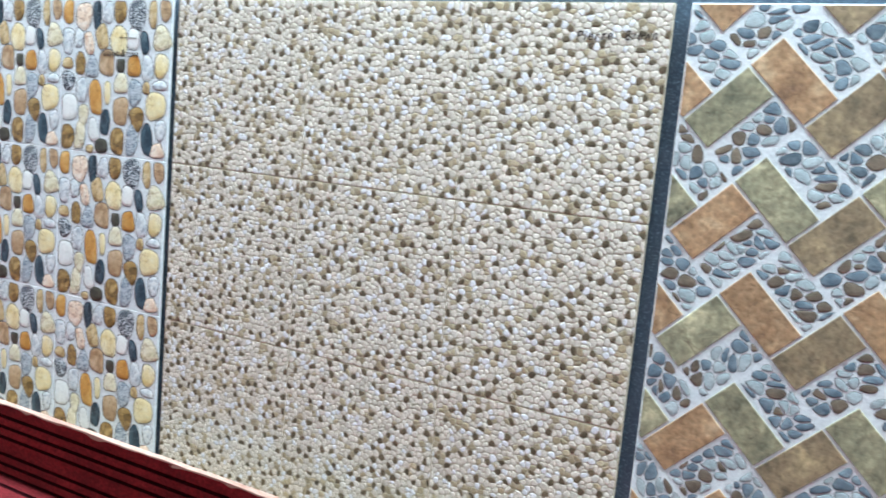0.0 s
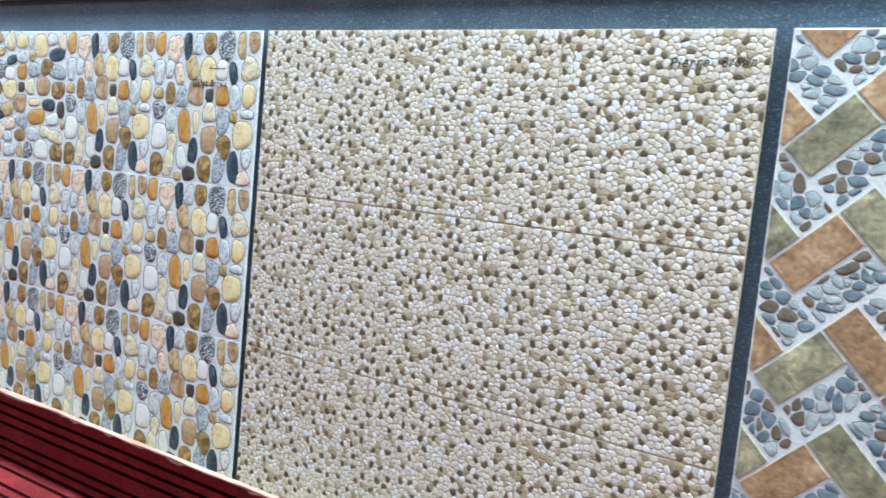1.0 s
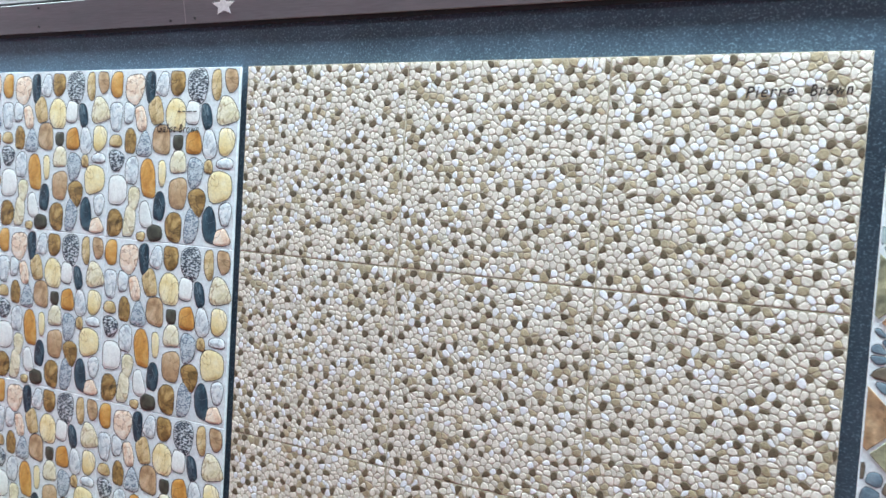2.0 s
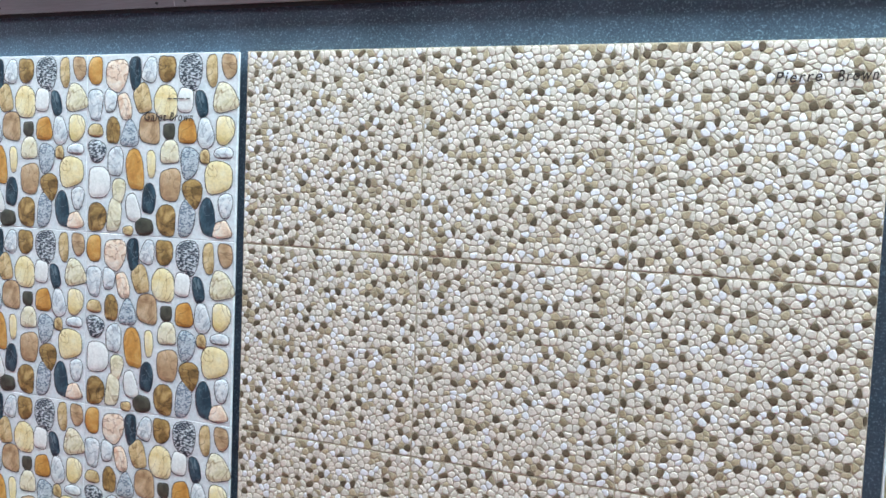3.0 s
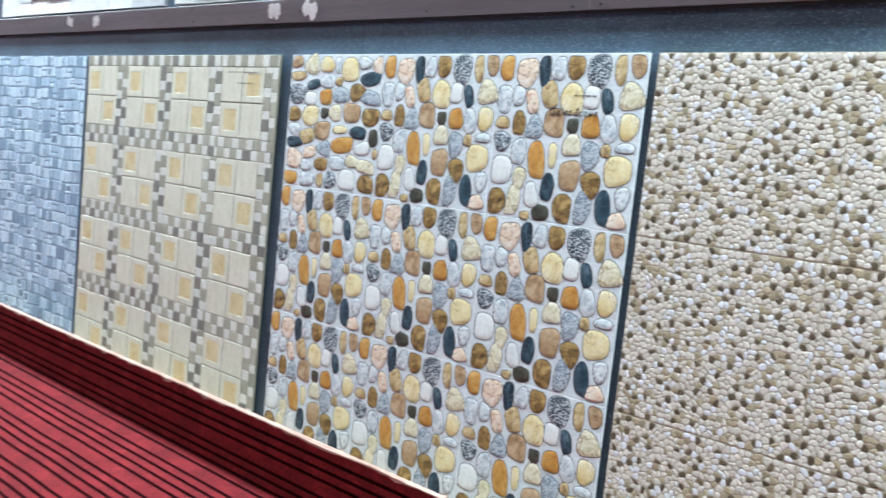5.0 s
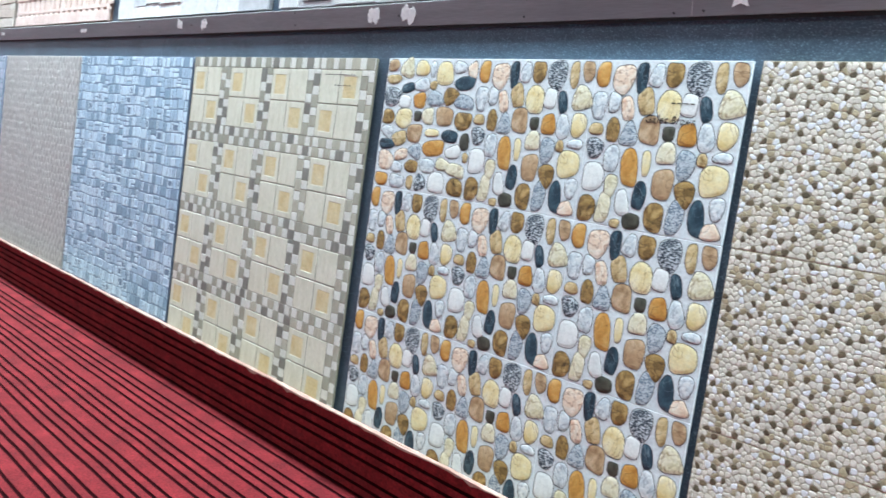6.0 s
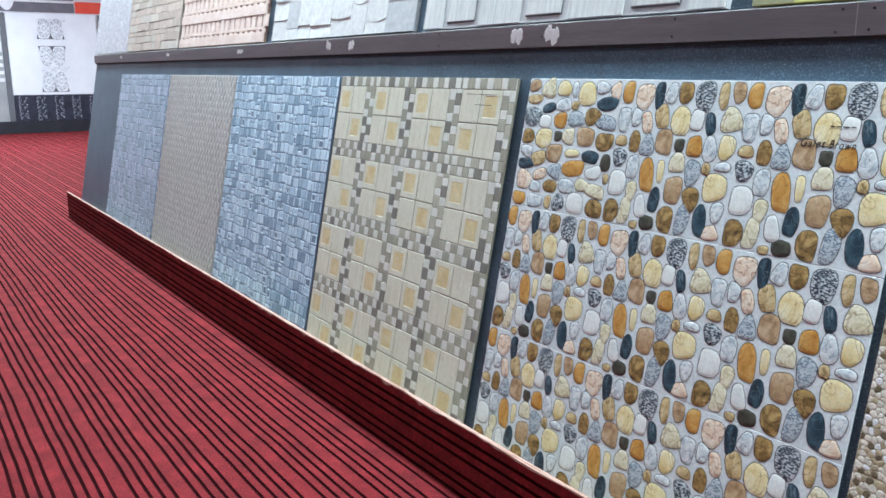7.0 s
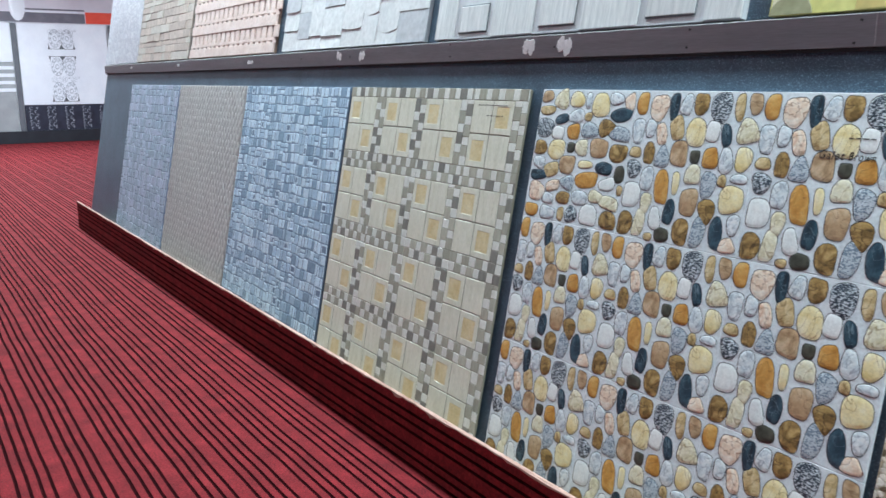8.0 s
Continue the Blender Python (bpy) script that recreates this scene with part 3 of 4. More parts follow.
MOSAIC_GROUND = material("mosaic_joint", [(130, 126, 110), (148, 144, 128)], 30, 0.6, 0.1, 160)
CW = 0.2295
checker = panel_at("cream_checker_tile_panel", -1.886, "cream and yellow block tile panel with taupe mosaic squares")
for row in range(4):
    for col in range(4):
        tile_base(checker, col, row, MOSAIC_GROUND, CW, PANEL / 4)
rng = random.Random(23)
grout_sheet(checker, 4 * CW, PANEL, MOSAIC_GROUND)
far_mosaic = Pieces()


def mosaic_run(x0, x1, z0, z1, along, mi0):
    """A run of small mosaic pieces, long dull ones and short light ones in turn."""
    pos, end, k = (x0, x1, mi0) if along == "x" else (z0, z1, mi0)
    while pos < end - 0.006:
        step = (0.031, 0.024)[k % 2] * rng.uniform(0.9, 1.12)
        stop = min(pos + step, end)
        if end - stop < 0.009:
            stop = end
        box = (pos, stop, z0, z1) if along == "x" else (x0, x1, pos, stop)
        mi = 1 if k % 2 else rng.choice((0, 0, 2))
        outline = in_rect(inset_outline(rect(*box), 0.0009), 0.001, 4 * CW - 0.001, 0.001, PANEL - 0.001)
        if outline and area(outline) > 0.00002:
            if box[0] > 0.45:
                one = Pieces()
                one.block(outline, 0.0012, 0, 0.0006)
                share("mosaic_square", one.mesh("mosaic_square", [MOSAIC[mi]]), checker)
            else:
                far_mosaic.block(outline, 0.0012, mi, 0.0006)
        pos = stop
        k += 1


BW, BH = 0.0865, 0.0885
for col in range(4):
    for row in range(5):
        x0 = 0.006 + col * CW
        z1 = PANEL - 0.030 - row * CW
        if row == 0:
            mosaic_run(x0 - 0.006, x0 + CW, z1, PANEL, "x", col)
        if z1 < 0.02:
            continue
        flip = 1 if (row, col) == (0, 3) else 0
        for bx in range(2):
            for bz in range(2):
                box = (x0 + bx * BW, x0 + (bx + 1) * BW, z1 - (bz + 1) * BH, z1 - bz * BH)
                outline = in_rect(inset_outline(rect(*box), 0.0018), 0.001, 4 * CW - 0.001, 0.001, PANEL - 0.001)
                if not outline or area(outline) < 0.0001:
                    continue
                p = Pieces()
                framed = (bx + bz + flip) % 2 == 0
                p.block(outline, 0.0014, 0, 0.0007, inner=0.0145 if framed else None, inner_mi=1)
                share("framed_block" if framed else "plain_block", p.mesh("block", [CREAM, YELLOW]), checker)
        xs = x0 + 2 * BW
        mosaic_run(xs, xs + 0.028, z1 - 2 * BH, z1, "z", row + col)
        mosaic_run(xs + 0.028, x0 + CW, z1 - 2 * BH, z1, "z", row + col + 1)
        zs = z1 - 2 * BH
        mosaic_run(x0, x0 + CW, zs - 0.0265, zs, "x", row + col)
        mosaic_run(x0, x0 + CW, z1 - CW, zs - 0.0265, "x", row + col + 1)
share("mosaic_layer", far_mosaic.mesh("mosaic_layer", MOSAIC), checker)["kind"] = "stuff"


def course_panel(name, label, x0, w, tall, wide, mats, odds, ground, seed, split_from, height=0.0022, piece="block", gap=0.0009, up=-PANEL, uneven=0.12, h=PANEL, tiles=3, frame=0, wave=0.0):
    """A panel of blocks laid in courses."""
    panel = panel_at(name, x0, label, up)
    grout_sheet(panel, w, h, ground)
    for row in range(tiles):
        for col in range(tiles):
            tile_base(panel, col, row, ground, w / tiles, h / tiles)
    rnd = random.Random(seed)
    rest = Pieces()
    singles = 0
    z = 0.0
    while z < h - 0.004:
        zt = min(h, z + rnd.uniform(*tall))
        if h - zt < tall[0] * 0.5:
            zt = h
        x = 0.0
        while x < w - 0.003:
            xt = min(w, x + rnd.choice(wide) * rnd.uniform(0.85, 1.15))
            if w - xt < min(wide) * 0.6:
                xt = w
            lift = wave * (math.sin(x * 38 + z * 9) + 0.6 * math.sin(x * 91 + z * 23))
            low, high_z = z, zt
            if wave and xt - x > 0.03 and rnd.random() < 0.22:
                # a wide place holds two flat blocks, one over the other
                mid = z + (zt - z) * rnd.uniform(0.4, 0.6)
                extra = in_rect([(q, s + lift) for q, s in inset_outline(rect(x, xt, z, mid), gap)], 0.001, w - 0.001, 0.001, h - 0.001)
                if extra and area(extra) > 0.00003:
                    rest.block(extra, height * rnd.uniform(0.6, 1.2), rnd.choices(range(len(mats)), odds)[0], 0.0006)
                low = mid
            out = [(q, s + lift) for q, s in inset_outline(rect(x, xt, low, high_z), gap)]
            wob = (zt - z) * uneven
            out = [(a + rnd.uniform(-0.3, 0.3) * wob, b + rnd.uniform(-0.5, 0.5) * wob) for a, b in out]
            out = in_rect(out, 0.001, w - 0.001, 0.001, h - 0.001)
            mi = rnd.choices(range(len(mats)), odds)[0]
            high = height * rnd.uniform(0.5, 1.25)
            if out and area(out) > 0.00003:
                if x > split_from and singles < 300:
                    one = Pieces()
                    one.block(out, high, 0, 0.0009, inner=frame if frame and mi == 0 and rnd.random() < 0.35 else None, inner_mi=1)
                    share(piece, one.mesh(piece, [mats[mi], mats[min(1, len(mats) - 1)]]), panel)
                    singles += 1
                else:
                    rest.block(out, high, mi, 0.0009, inner=frame if frame and mi == 0 and rnd.random() < 0.35 else None, inner_mi=1)
            x = xt
        z = zt
    if rest.f:
        share(piece + "_layer", rest.mesh(piece + "_layer", mats), panel)["kind"] = "stuff"
    return panel


BLUE = [
    material("light_blue_block", [(190, 215, 234), (212, 231, 243)], 40, 0.42, 0.2, 160, spread=0.08, by="object", coat=0.15),
    material("mid_blue_block", [(156, 185, 208), (178, 203, 222)], 40, 0.42, 0.2, 160, spread=0.1, by="object", coat=0.15),
    material("dark_blue_block", [(116, 146, 172), (138, 166, 190)], 40, 0.42, 0.2, 160, spread=0.1, by="object", coat=0.15),
]
BLUE_GROUND = material("blue_joint", [(100, 121, 147), (116, 136, 160)], 30, 0.6, 0.1, 160)
course_panel("blue_block_tile_panel", "pale blue tile panel of small uneven blocks", -2.838, 0.938, (0.033, 0.043), (0.017, 0.024, 0.032, 0.042), BLUE, (0.50, 0.36, 0.14), BLUE_GROUND, 31, 0.45, 0.0006, gap=0.0021, frame=0.005, uneven=0.07, wave=0.0022)

RIPPLE = material("grey_beige_ripple", [(171, 170, 168), (184, 182, 180), (193, 191, 188)], 70, 0.55, 0.0, 120, stretch=(1.6, 1, 0.7))
# ripple colour taken darker: shade in the hollows, painted to deepen the relief
RIPPLE_SHADE = material("grey_beige_hollow_shade", [(150, 149, 147), (162, 160, 158)], 40, 0.6, 0.1, 160)
ripple = panel_at("rippled_tile_panel", -3.790, "grey-beige tile panel with a fine rippled relief")
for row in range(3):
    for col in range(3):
        tile_base(ripple, col, row, RIPPLE_SHADE, 0.939 / 3)
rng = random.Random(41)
grout_sheet(ripple, 0.939, PANEL, RIPPLE_SHADE)
p = Pieces()
z, r = 0.02, 0
while z < PANEL - 0.01:
    x = 0.012 + (0.019 if r % 2 else 0)
    while x < 0.939 - 0.01:
        out = stone_outline(x, z, 0.026 * rng.uniform(0.75, 1.15), 0.052 * rng.uniform(0.8, 1.1), rng.uniform(-16, 16), rng.uniform(-0.3, 0.3), int(x * 1e4) + r, 10)
        p.mound(in_rect(out, 0.001, 0.938, 0.001, PANEL - 0.001) or out, 0.0017, 0, 0.0, dome=0.55)
        x += 0.038
    z += 0.031
    r += 1
share("ripple_layer", p.mesh("ripple_layer", [RIPPLE], True), ripple)["kind"] = "stuff"

SLATY = [
    material("slate_blue_grey_block", [(144, 164, 184), (168, 186, 204)], 40, 0.45, 0.25, 120, spread=0.1, coat=0.1),
    material("pale_blue_grey_block", [(170, 184, 206), (188, 200, 218)], 40, 0.45, 0.25, 120, spread=0.08, coat=0.1),
]
SLATY_GROUND = material("blue_grey_joint", [(106, 120, 144), (120, 134, 156)], 30, 0.6, 0.1, 160)
course_panel("woven_block_tile_panel", "blue-grey tile panel of woven upright blocks", -4.795, 0.985, (0.034, 0.052), (0.018, 0.028, 0.05), SLATY, (0.6, 0.4), SLATY_GROUND, 37, 9.0, 0.0012, gap=0.0018, wave=0.002)

# ---- upper panels, standing on the rail ----
UP = 0.134
course_panel("glittering_tile_panel", "pale silvery tile panel with tiny glittering flakes", -5.60, 0.85, (0.008, 0.014), (0.012, 0.018, 0.026),
             [material("silver_flake", [(200, 202, 212), (218, 220, 228)], 40, 0.3, 0.2, 200, spread=0.07), material("white_flake", [(222, 224, 232), (236, 238, 242)], 40, 0.28, 0.1, 200, spread=0.05)],
             (0.7, 0.3), material("silver_ground", [(190, 192, 202), (204, 206, 214)], 30, 0.4, 0.1), 51, 9.0, 0.002, "flake", 0.0006, UP, 0.3, 0.9)
LEDGE = [material("grey_brown_ledgestone", [(184, 168, 157), (206, 191, 180)], 30, 0.6, 0.4, 90, spread=0.14), material("pale_ledgestone", [(196, 188, 178), (212, 204, 194)], 30, 0.6, 0.4, 90, spread=0.08)]
course_panel("ledgestone_tile_panel", "grey-brown ledgestone tile panel in rough courses", -4.735, 1.0, (0.022, 0.06), (0.07, 0.11, 0.16, 0.2), LEDGE, (0.75, 0.25),
             material("ledge_joint", [(142, 130, 121), (156, 144, 135)], 30, 0.7, 0.1), 53, 9.0, 0.005, "stone", 0.0014, UP, 0.14, 0.9)

JALI = material("pink_terracotta", [(218, 194, 183), (228, 206, 197), (234, 216, 208)], 14, 0.6, 0.2, 120)
# the same terracotta darkened, so the slots look shaded inside
HOLLOW_SHADE = material("shaded_terracotta", [(128, 102, 88), (144, 116, 100)], 14, 0.7, 0.2, 120)
lattice = panel_at("terracotta_lattice_tile_panel", -3.695, "pinkish terracotta tile panel with rows of upright slots", UP)
part("base", slab(0, 1.085, 0.002, 0.0138, 0, 0.9), HOLLOW_SHADE, lattice)
p = Pieces()
z = 0.0
while z < 0.9:
    p.block(rect(0.001, 1.084, z, min(0.9, z + 0.042)), 0.008, 0, 0.001, base=-0.002)
    if z + 0.052 < 0.9:
        p.block(rect(0.001, 1.084, z + 0.052, min(0.9, z + 0.064)), 0.006, 0, 0.001, base=-0.002)
    x = 0.012
    while x < 1.07:
        if z + 0.052 < 0.9:
            p.block(rect(x, x + 0.028, z + 0.042, z + 0.052), 0.006, 0, 0.001, base=-0.002)
        if z + 0.112 < 0.9:
            p.block(rect(x, x + 0.044, z + 0.064, z + 0.112), 0.006, 0, 0.001, base=-0.002)
        x += 0.062
    z += 0.112
share("lattice", p.mesh("lattice", [JALI]), lattice)

CLEFT = [material("white_cleft_stone", [(206, 207, 208), (220, 221, 221)], 24, 0.5, 0.4, 60, spread=0.08), material("grey_cleft_stone", [(178, 181, 186), (198, 200, 204)], 24, 0.5, 0.5, 60, spread=0.08)]
split = panel_at("split_stone_tile_panel", -2.520, "white-grey tile panel of split stone blocks standing proud", UP)
part("base", slab(0, 1.035, 0.001, 0.0138, 0, 0.9), material("cleft_joint", [(132, 134, 138), (150, 152, 156)], 30, 0.7, 0.1), split)
rng = random.Random(61)
x = 0.0
while x < 1.034:
    w = rng.uniform(0.10, 0.16)
    if 1.035 - x - w < 0.06:
        w = 1.035 - x
    z = 0.0
    while z < 0.899:
        h = rng.choice((0.045, 0.07, 0.1, 0.12)) * rng.uniform(0.85, 1.15)
        if 0.9 - z - h < 0.025:
            h = 0.9 - z
        # a cleft face: proud along its lower edge, falling back towards the top, with a shallow dip
        low, top, n = rng.uniform(0.002, 0.006), rng.uniform(0.001, 0.003), 5
        dip = rng.choice((0.0, 0.0, 0.0, 0.006, 0.01))
        v, f = [], []
        for r, (up, out) in enumerate(((0.0, 0.0), (0.0, 1.0), (0.45, 0.72), (1.0, 0.3), (1.0, 0.0))):
            for i in range(n + 1):
                u = i / n
                sag = dip * math.sin(u * math.pi) if r in (0, 1) and z > 0 else 0.0
                deep = (top + (low - top) * (1 - up)) * (1 + rng.uniform(-0.22, 0.22)) if out else -0.002
                v.append((x + 0.0006 + u * (w - 0.0012), -deep, z + 0.0006 - sag + up * (h - 0.0012 + sag)))
        for r in range(4):
            for i in range(n):
                q = r * (n + 1) + i
                f.append((q, q + 1, q + n + 2, q + n + 1))
        for side in (0, n):
            f.append(tuple(r * (n + 1) + side for r in (range(5) if side else range(4, -1, -1))))
        me = bpy.data.meshes.new("block")
        me.from_pydata(v, [], f)
        me.materials.append(rng.choices(CLEFT, (0.7, 0.3))[0])
        share("block", me, split)
        z += h
    x += w

WOOD = material("grey_wood_plank", [(190, 193, 194), (210, 212, 212), (222, 223, 222)], 10, 0.5, 0.25, 80, stretch=(9, 1, 0.5), spread=0.06, by="object")
GREYSET = material("grey_plank_ground", [(200, 204, 208), (212, 215, 218)], 10, 0.5, 0.1, 80, stretch=(6, 1, 0.5))
# grey for the shadow line round the raised blocks, put in as colour
SHADOW_LINE = material("dark_shade_line", [(88, 96, 102), (106, 114, 120)], 20, 0.5, 0)
planks = panel_at("grey_plank_tile_panel", -1.430, "grey wood-look tile panel of planks with raised square blocks", UP)
part("base", slab(0, 1.028, 0.001, 0.0138, 0, 0.9), GREYSET, planks)
x = 0.0
for k, w in enumerate((0.095, 0.166, 0.168, 0.167, 0.174, 0.169, 0.089)):
    if k % 2 == 0:
        p = Pieces()
        p.block(inset_outline(rect(x, x + w, 0.0, 0.9), 0.0012), 0.003, 0, 0.001)
        share("plank", p.mesh("plank", [WOOD]), planks)
    else:
        for z in (0.016, 0.141, 0.266, 0.391, 0.516, 0.641, 0.766):
            off = 0.0205
            p = Pieces()
            p.block(inset_outline(rect(x + off, x + w - off, z, z + 0.071), 0.001), 0.0035, 0, 0.001)
            share("raised_block", p.mesh("raised_block", [WOOD]), planks)
            # slightly larger dark plate: the block's shadow edge as a shape
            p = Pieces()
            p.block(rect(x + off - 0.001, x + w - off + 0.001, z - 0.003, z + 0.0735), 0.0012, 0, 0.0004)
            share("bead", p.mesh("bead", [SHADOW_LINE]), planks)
    x += w

LIME = material("lime_yellow_glaze", [(218, 214, 130), (228, 226, 150)], 6, 0.25, 0.02, 60, coat=0.3)
SAND = material("sand_glaze", [(206, 186, 116), (216, 198, 130)], 8, 0.25, 0.02, 60, coat=0.3)
PALE = material("pale_cream_glaze", [(222, 220, 188), (232, 230, 204)], 8, 0.25, 0.02, 60, coat=0.3)
STEM = material("olive_grey_glaze", [(152, 152, 118), (168, 168, 134)], 14, 0.3, 0.02, 60, coat=0.3)
glaze = panel_at("lime_glazed_tile_panel", -0.346, "glossy lime yellow tile panel with cream and sand patches", UP)
part("base", slab(0, 1.0, 0, 0.0138, 0, 0.9, 0.001), LIME, glaze)
for mat_k, box in ((PALE, (0.004, 0.05, 0.004, 0.5)), (SAND, (0.160, 0.262, 0.002, 0.5)), (SAND, (0.5, 0.62, 0.002, 0.5))):
    p = Pieces()
    p.block(rect(*box), 0.0008, 0, 0.0004)
    share("colour_patch", p.mesh("colour_patch", [mat_k]), glaze)
p = Pieces()
p.block(in_rect(stone_outline(0.042, 0.0, 0.085, 0.062, 0, 0, 3, 20), 0.002, 0.9, 0.001, 0.9), 0.0012, 0, 0.0004)
share("round_patch", p.mesh("round_patch", [STEM]), glaze)

# ---- handwriting on the tiles ----


def written(words, x0, x1, z, parent, y, tilt=0.0):
    """Slanting handwriting between x0 and x1 on the line z."""
    curve = bpy.data.curves.new("handwriting", "FONT")
    curve.body, curve.size, curve.shear, curve.space_character = words, 0.02, 0.25, 1.2
    curve.extrude, curve.offset = 0.00012, 0.0001
    tmp = bpy.data.objects.new("handwriting", curve)
    scene.collection.objects.link(tmp)
    bpy.context.view_layer.update()
    me = bpy.data.meshes.new_from_object(tmp.evaluated_get(bpy.context.evaluated_depsgraph_get()))
    bpy.data.objects.remove(tmp)
    me.materials.clear()
    lo, hi = min(q.co.x for q in me.vertices), max(q.co.x for q in me.vertices)
    ob = link_mesh("handwriting", me, M["ink"], parent, "black marker handwriting")
    ob.matrix_basis = pose(x0, y, z, 90, -tilt, 0) @ Matrix.Diagonal(((x1 - x0) / (hi - lo), 1, 1, 1)) @ pose(-lo, 0, 0)
    return ob


def scribble(parent, x0, x1, z, h, y):
    """Small unreadable writing as plain strokes."""
    p = Pieces()
    rnd = random.Random(int(x0 * 1e4))
    x = x0
    while x < x1:
        w = rnd.uniform(0.006, 0.012)
        p.block(rect(x, min(x + w, x1 + 0.002), z - h * 0.12, z + h * 0.12), 0.0002, 0, 0.0001)
        x += w + 0.003
    ob = share("handwriting", p.mesh("handwriting", [M["ink"]]), parent)
    ob.location.y = y
    return ob


written("Pierre", 0.772, 0.826, PANEL - 0.054, fine, -0.0014, 3)
written("Brown", 0.843, 0.888, PANEL - 0.052, fine, -0.0014, 3)
written("Galet", 0.726, 0.770, PANEL - 0.110, river, -0.0019)
written("Brown", 0.777, 0.822, PANEL - 0.110, river, -0.0019)
scribble(river, 0.772, 0.818, PANEL - 0.074, 0.008, -0.0019)
scribble(checker, 0.718, 0.840, PANEL - 0.043, 0.007, -0.0016)
scribble(checker, 0.759, 0.826, PANEL - 0.070, 0.007, -0.0016)

# ---- the far wall of the showroom ----
WX = -14.72
GREY_PLASTIC = material("grey_frame", [(88, 90, 98), (102, 104, 112)], 6, 0.5, 0.03)
GLOSS_WHITE = material("glossy_white_tile", [(224, 226, 236), (234, 236, 244)], 3, 0.25, 0.02)
GREY_TILE = material("grey_tile", [(146, 148, 152), (160, 162, 166)], 5, 0.4, 0.05)
DARK_TILE = material("dark_patterned_tile", [(34, 38, 52), (50, 54, 70)], 8, 0.35, 0.05)
SILVER = material("silver_print", [(140, 144, 156), (172, 176, 188)], 20, 0.4, 0)
RED = material("red_banner", [(220, 62, 44), (232, 80, 58)], 4, 0.5, 0.02)
MAUVE = material("mauve_grey_banner", [(92, 88, 100), (112, 108, 120)], 5, 0.5, 0.02)
PINK = material("pale_banner", [(206, 200, 212), (222, 216, 226)], 3, 0.5, 0.02)


def wall_box(y0, y1, z0, z1, deep, bevel=0.003):
    return slab(WX, WX + deep, y0, y1, z0, z1, bevel)


skirting = part("skirting", wall_box(-5.2, 6.2, 0.0, 0.2, 0.06), M["black"])
tagged(skirting, "black skirting plinth under the wall displays", "skirting", kind="structure")

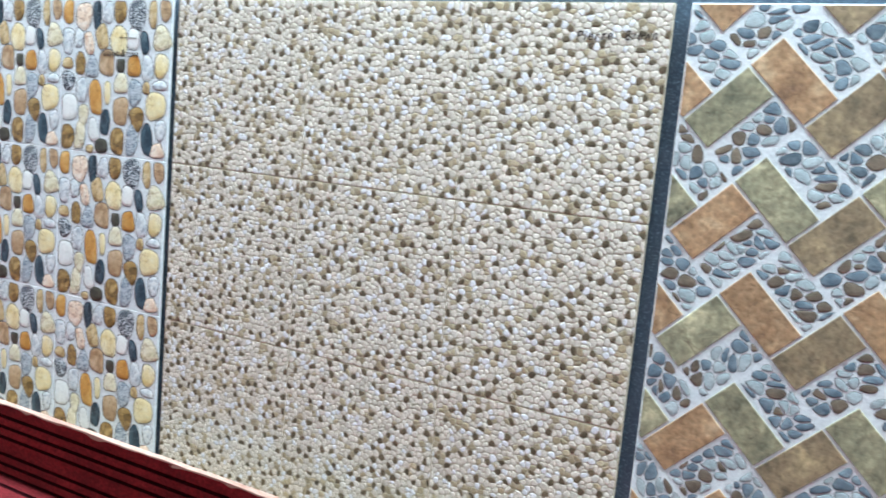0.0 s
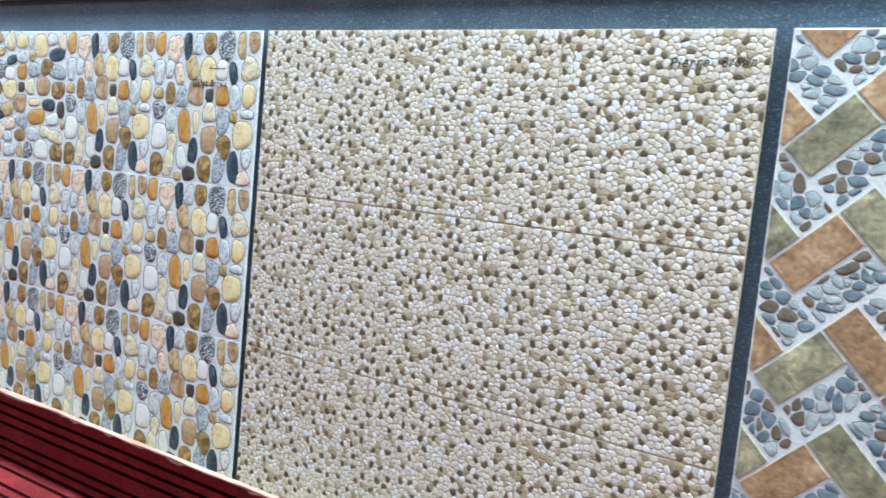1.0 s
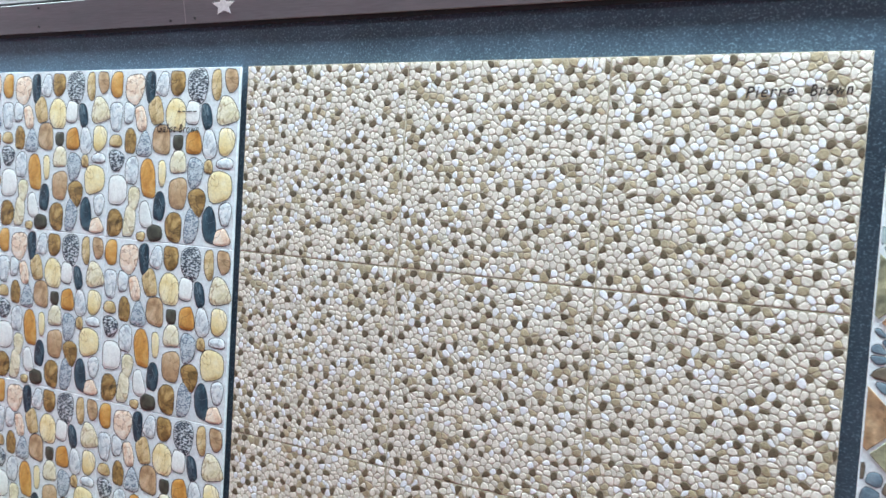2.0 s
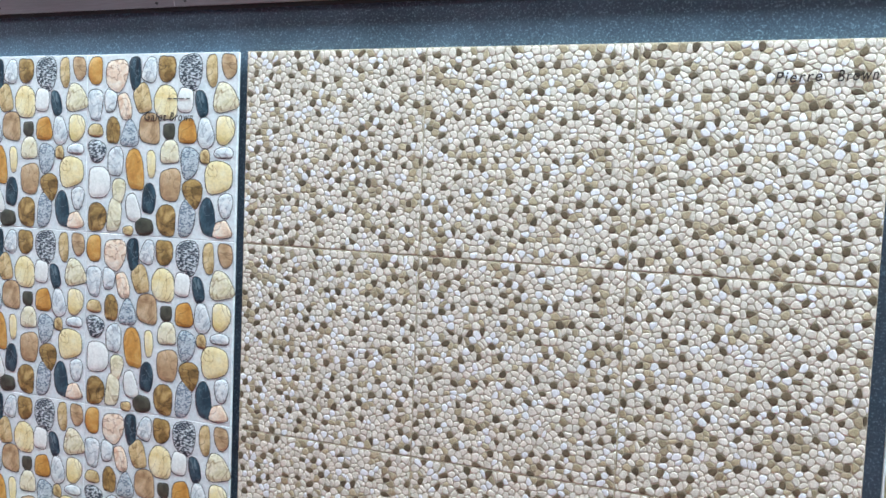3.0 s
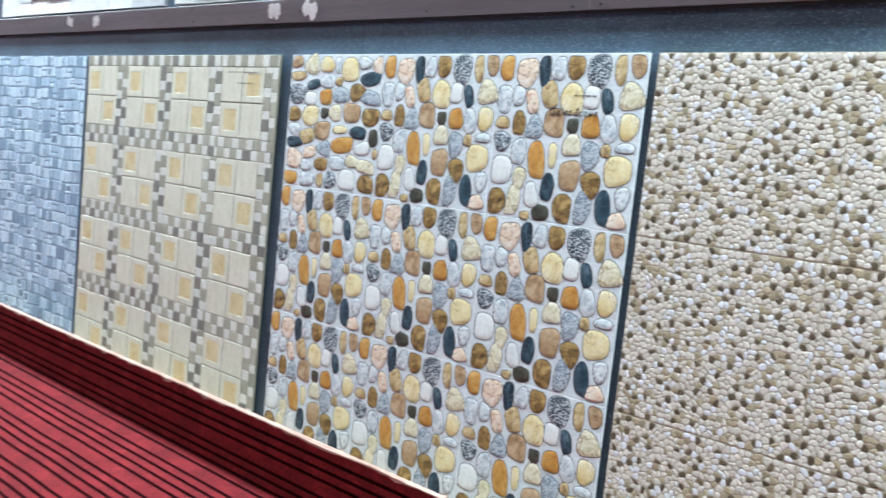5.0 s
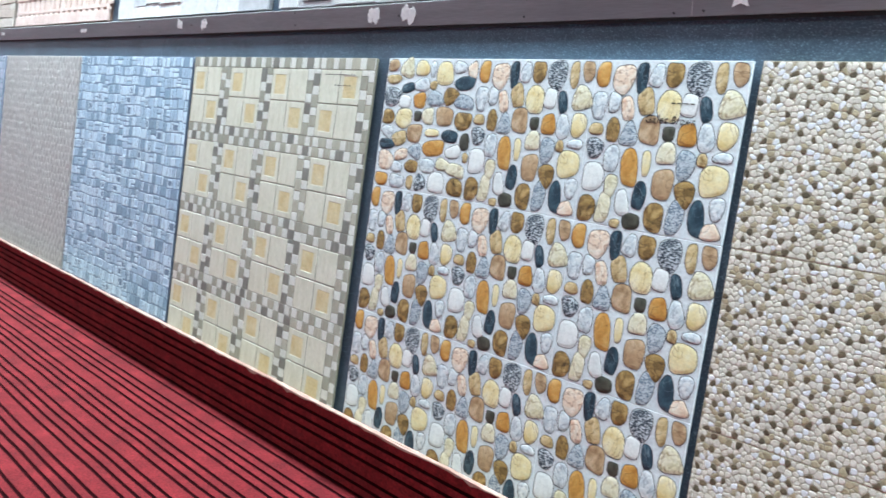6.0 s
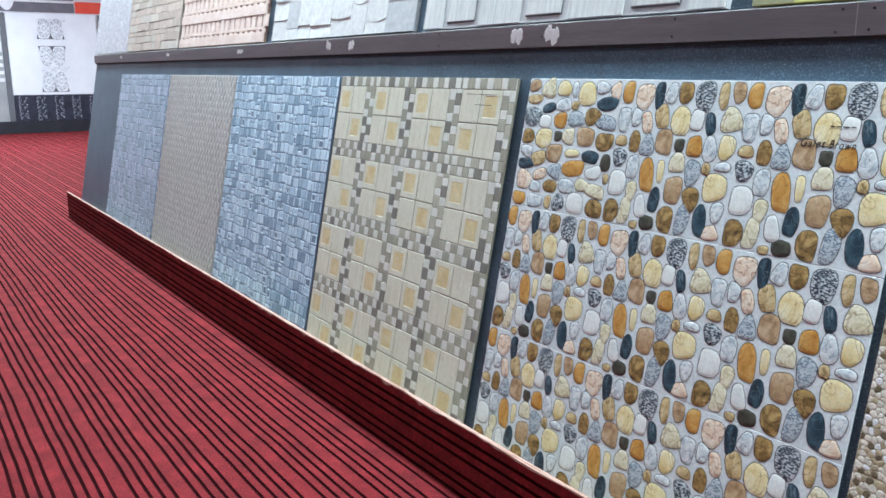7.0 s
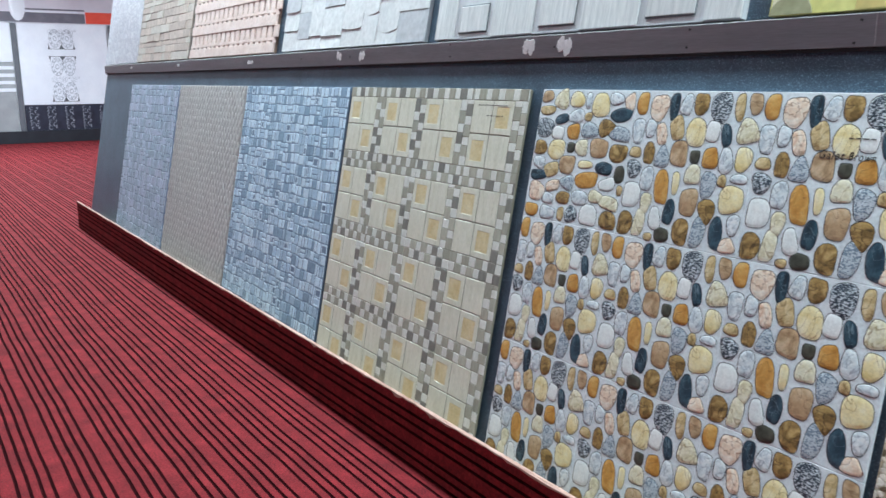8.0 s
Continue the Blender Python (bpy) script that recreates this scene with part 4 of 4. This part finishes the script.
for y in (0.66, 2.16):
    tall = thing("ornament_wall_panel", "white glossy wall panel with an ornate black and silver motif", "wall panel", pose(WX, y, 0.2), "wall panels on the far wall")
    part("white_field", slab(0, 0.03, 0, 1.38, 0.425, 1.735, 0.003), GLOSS_WHITE, tall)
    part("dark_strip", slab(0, 0.028, 0, 1.38, 0.0, 0.42, 0.003), DARK_TILE, tall, "dark blue tile strip with silver scrolls")

    def scroll(cy, cz, r0, r1, sweep=(0, 360), mat_s=SILVER, x=0.0335, squash=1.0):
        v, f = [], []
        n = 18
        for i in range(n + 1):
            a = math.radians(sweep[0] + (sweep[1] - sweep[0]) * i / n)
            for rr in (r0, r1):
                v.append((x, cy + math.cos(a) * rr * squash, cz + math.sin(a) * rr))
        for i in range(n):
            f.append((2 * i, 2 * i + 1, 2 * i + 3, 2 * i + 2))
        me = bpy.data.meshes.new("scroll")
        me.from_pydata(v, [], f)
        return link_mesh("scroll", me, mat_s, tall)
    for foot, flip in ((1.335, 1), (1.215, -1), (0.475, 1)):
        # pairs of pointed arches that stand on a dark foot
        for c in (0.555, 0.745):
            scroll(c, foot + flip * 0.17, 0.142, 0.152, squash=0.6)
            scroll(c, foot + flip * 0.17, 0.092, 0.1, squash=0.6)
            for s in range(9):
                t = math.radians(40 * s + 20)
                scroll(c + 0.121 * math.cos(t) * 0.6, foot + flip * 0.17 + 0.121 * math.sin(t), 0.008, 0.016)
            scroll(c, foot + flip * 0.17, 0.03, 0.042, squash=0.7)
        for c, w in ((0.455, 0.011), (0.65, 0.028), (0.845, 0.011)):
            bm = bmesh.new()
            pts = [bm.verts.new((0.0332, c + dy, foot + flip * dz)) for dy, dz in ((-w * 1.6, 0), (w * 1.6, 0), (w * 0.3, 0.06), (0, 0.15), (-w * 0.3, 0.06))]
            bm.faces.new(pts)
            part("dark_spur", bm, GREY_PLASTIC, tall)
        part("motif_foot", slab(0.0302, 0.0336, 0.44, 0.86, foot - 0.004, foot + 0.004), GREY_PLASTIC, tall)
    for c in (0.5, 0.65, 0.8):
        for row in (0.835, 1.605):
            scroll(c, row, 0.042, 0.046)
            scroll(c, row, 0.016, 0.022)
            scroll(c + 0.075, row + 0.03, 0.010, 0.015)
    rng = random.Random(int(y * 100))
    for k in range(5):
        cy = 0.13 + k * 0.275
        for row in range(7):
            side = 1 if row % 2 else -1
            r = rng.uniform(0.022, 0.036)
            scroll(cy + side * 0.035, 0.045 + row * 0.054, r - 0.009, r, (rng.uniform(0, 90), rng.uniform(240, 340)), x=0.0315)
            scroll(cy - side * 0.055, 0.05 + row * 0.054, 0.006, 0.014, x=0.0315)
for y in (0.572, 2.072):
    tagged(part("wall_post", slab(WX, WX + 0.05, y, y + 0.075, 0.2, 1.94, 0.004), GREY_PLASTIC), "dark grey upright strip between wall panels", "wall post", "wall posts on the far wall")

striped = thing("striped_wall_panel", "grey wall panel with white stripes and a white upper field", "wall panel", pose(WX, -0.82, 0.2), "wall panels on the far wall")
part("grey_field", slab(0, 0.03, 0, 1.38, 0.0, 0.64, 0.003), GREY_TILE, striped)
for k in range(4):
    part("white_stripe", slab(0, 0.031, 0, 1.38, 0.645 + k * 0.118, 0.700 + k * 0.118, 0.002), GLOSS_WHITE, striped)
    part("grey_stripe", slab(0, 0.030, 0, 1.38, 0.702 + k * 0.118, 0.761 + k * 0.118, 0.002), GREY_TILE, striped)
part("white_field", slab(0, 0.03, 0, 1.38, 1.12, 1.735, 0.003), GLOSS_WHITE, striped)

banner = thing("printed_banner", "printed banner with mauve-grey, pale and red areas", "banner", pose(WX, -0.9, 1.945))
part("sheet", slab(0, 0.012, 0, 3.4, 0, 1.0, 0.001), PINK, banner)
part("grey_area", slab(0.0122, 0.015, 1.25, 2.62, 0.012, 0.17), MAUVE, banner)
part("grey_area", slab(0.0122, 0.015, 1.70, 2.62, 0.21, 0.235), MAUVE, banner)
part("white_band", slab(0.0122, 0.0155, 1.62, 2.52, 0.176, 0.2), GLOSS_WHITE, banner)
part("red_area", slab(0.0122, 0.015, 2.63, 3.1, 0.012, 0.2), RED, banner)
part("red_area", slab(0.0122, 0.015, 0.9, 1.24, 0.012, 0.14), RED, banner)
bm = bmesh.new()
bmesh.ops.create_uvsphere(bm, u_segments=20, v_segments=12, radius=0.5)
bmesh.ops.scale(bm, vec=(0.02, 0.24, 0.46), verts=bm.verts[:])
bmesh.ops.translate(bm, vec=(0.018, 1.60, 0.26), verts=bm.verts[:])
part("white_shape", bm, GLOSS_WHITE, banner, smooth=True)
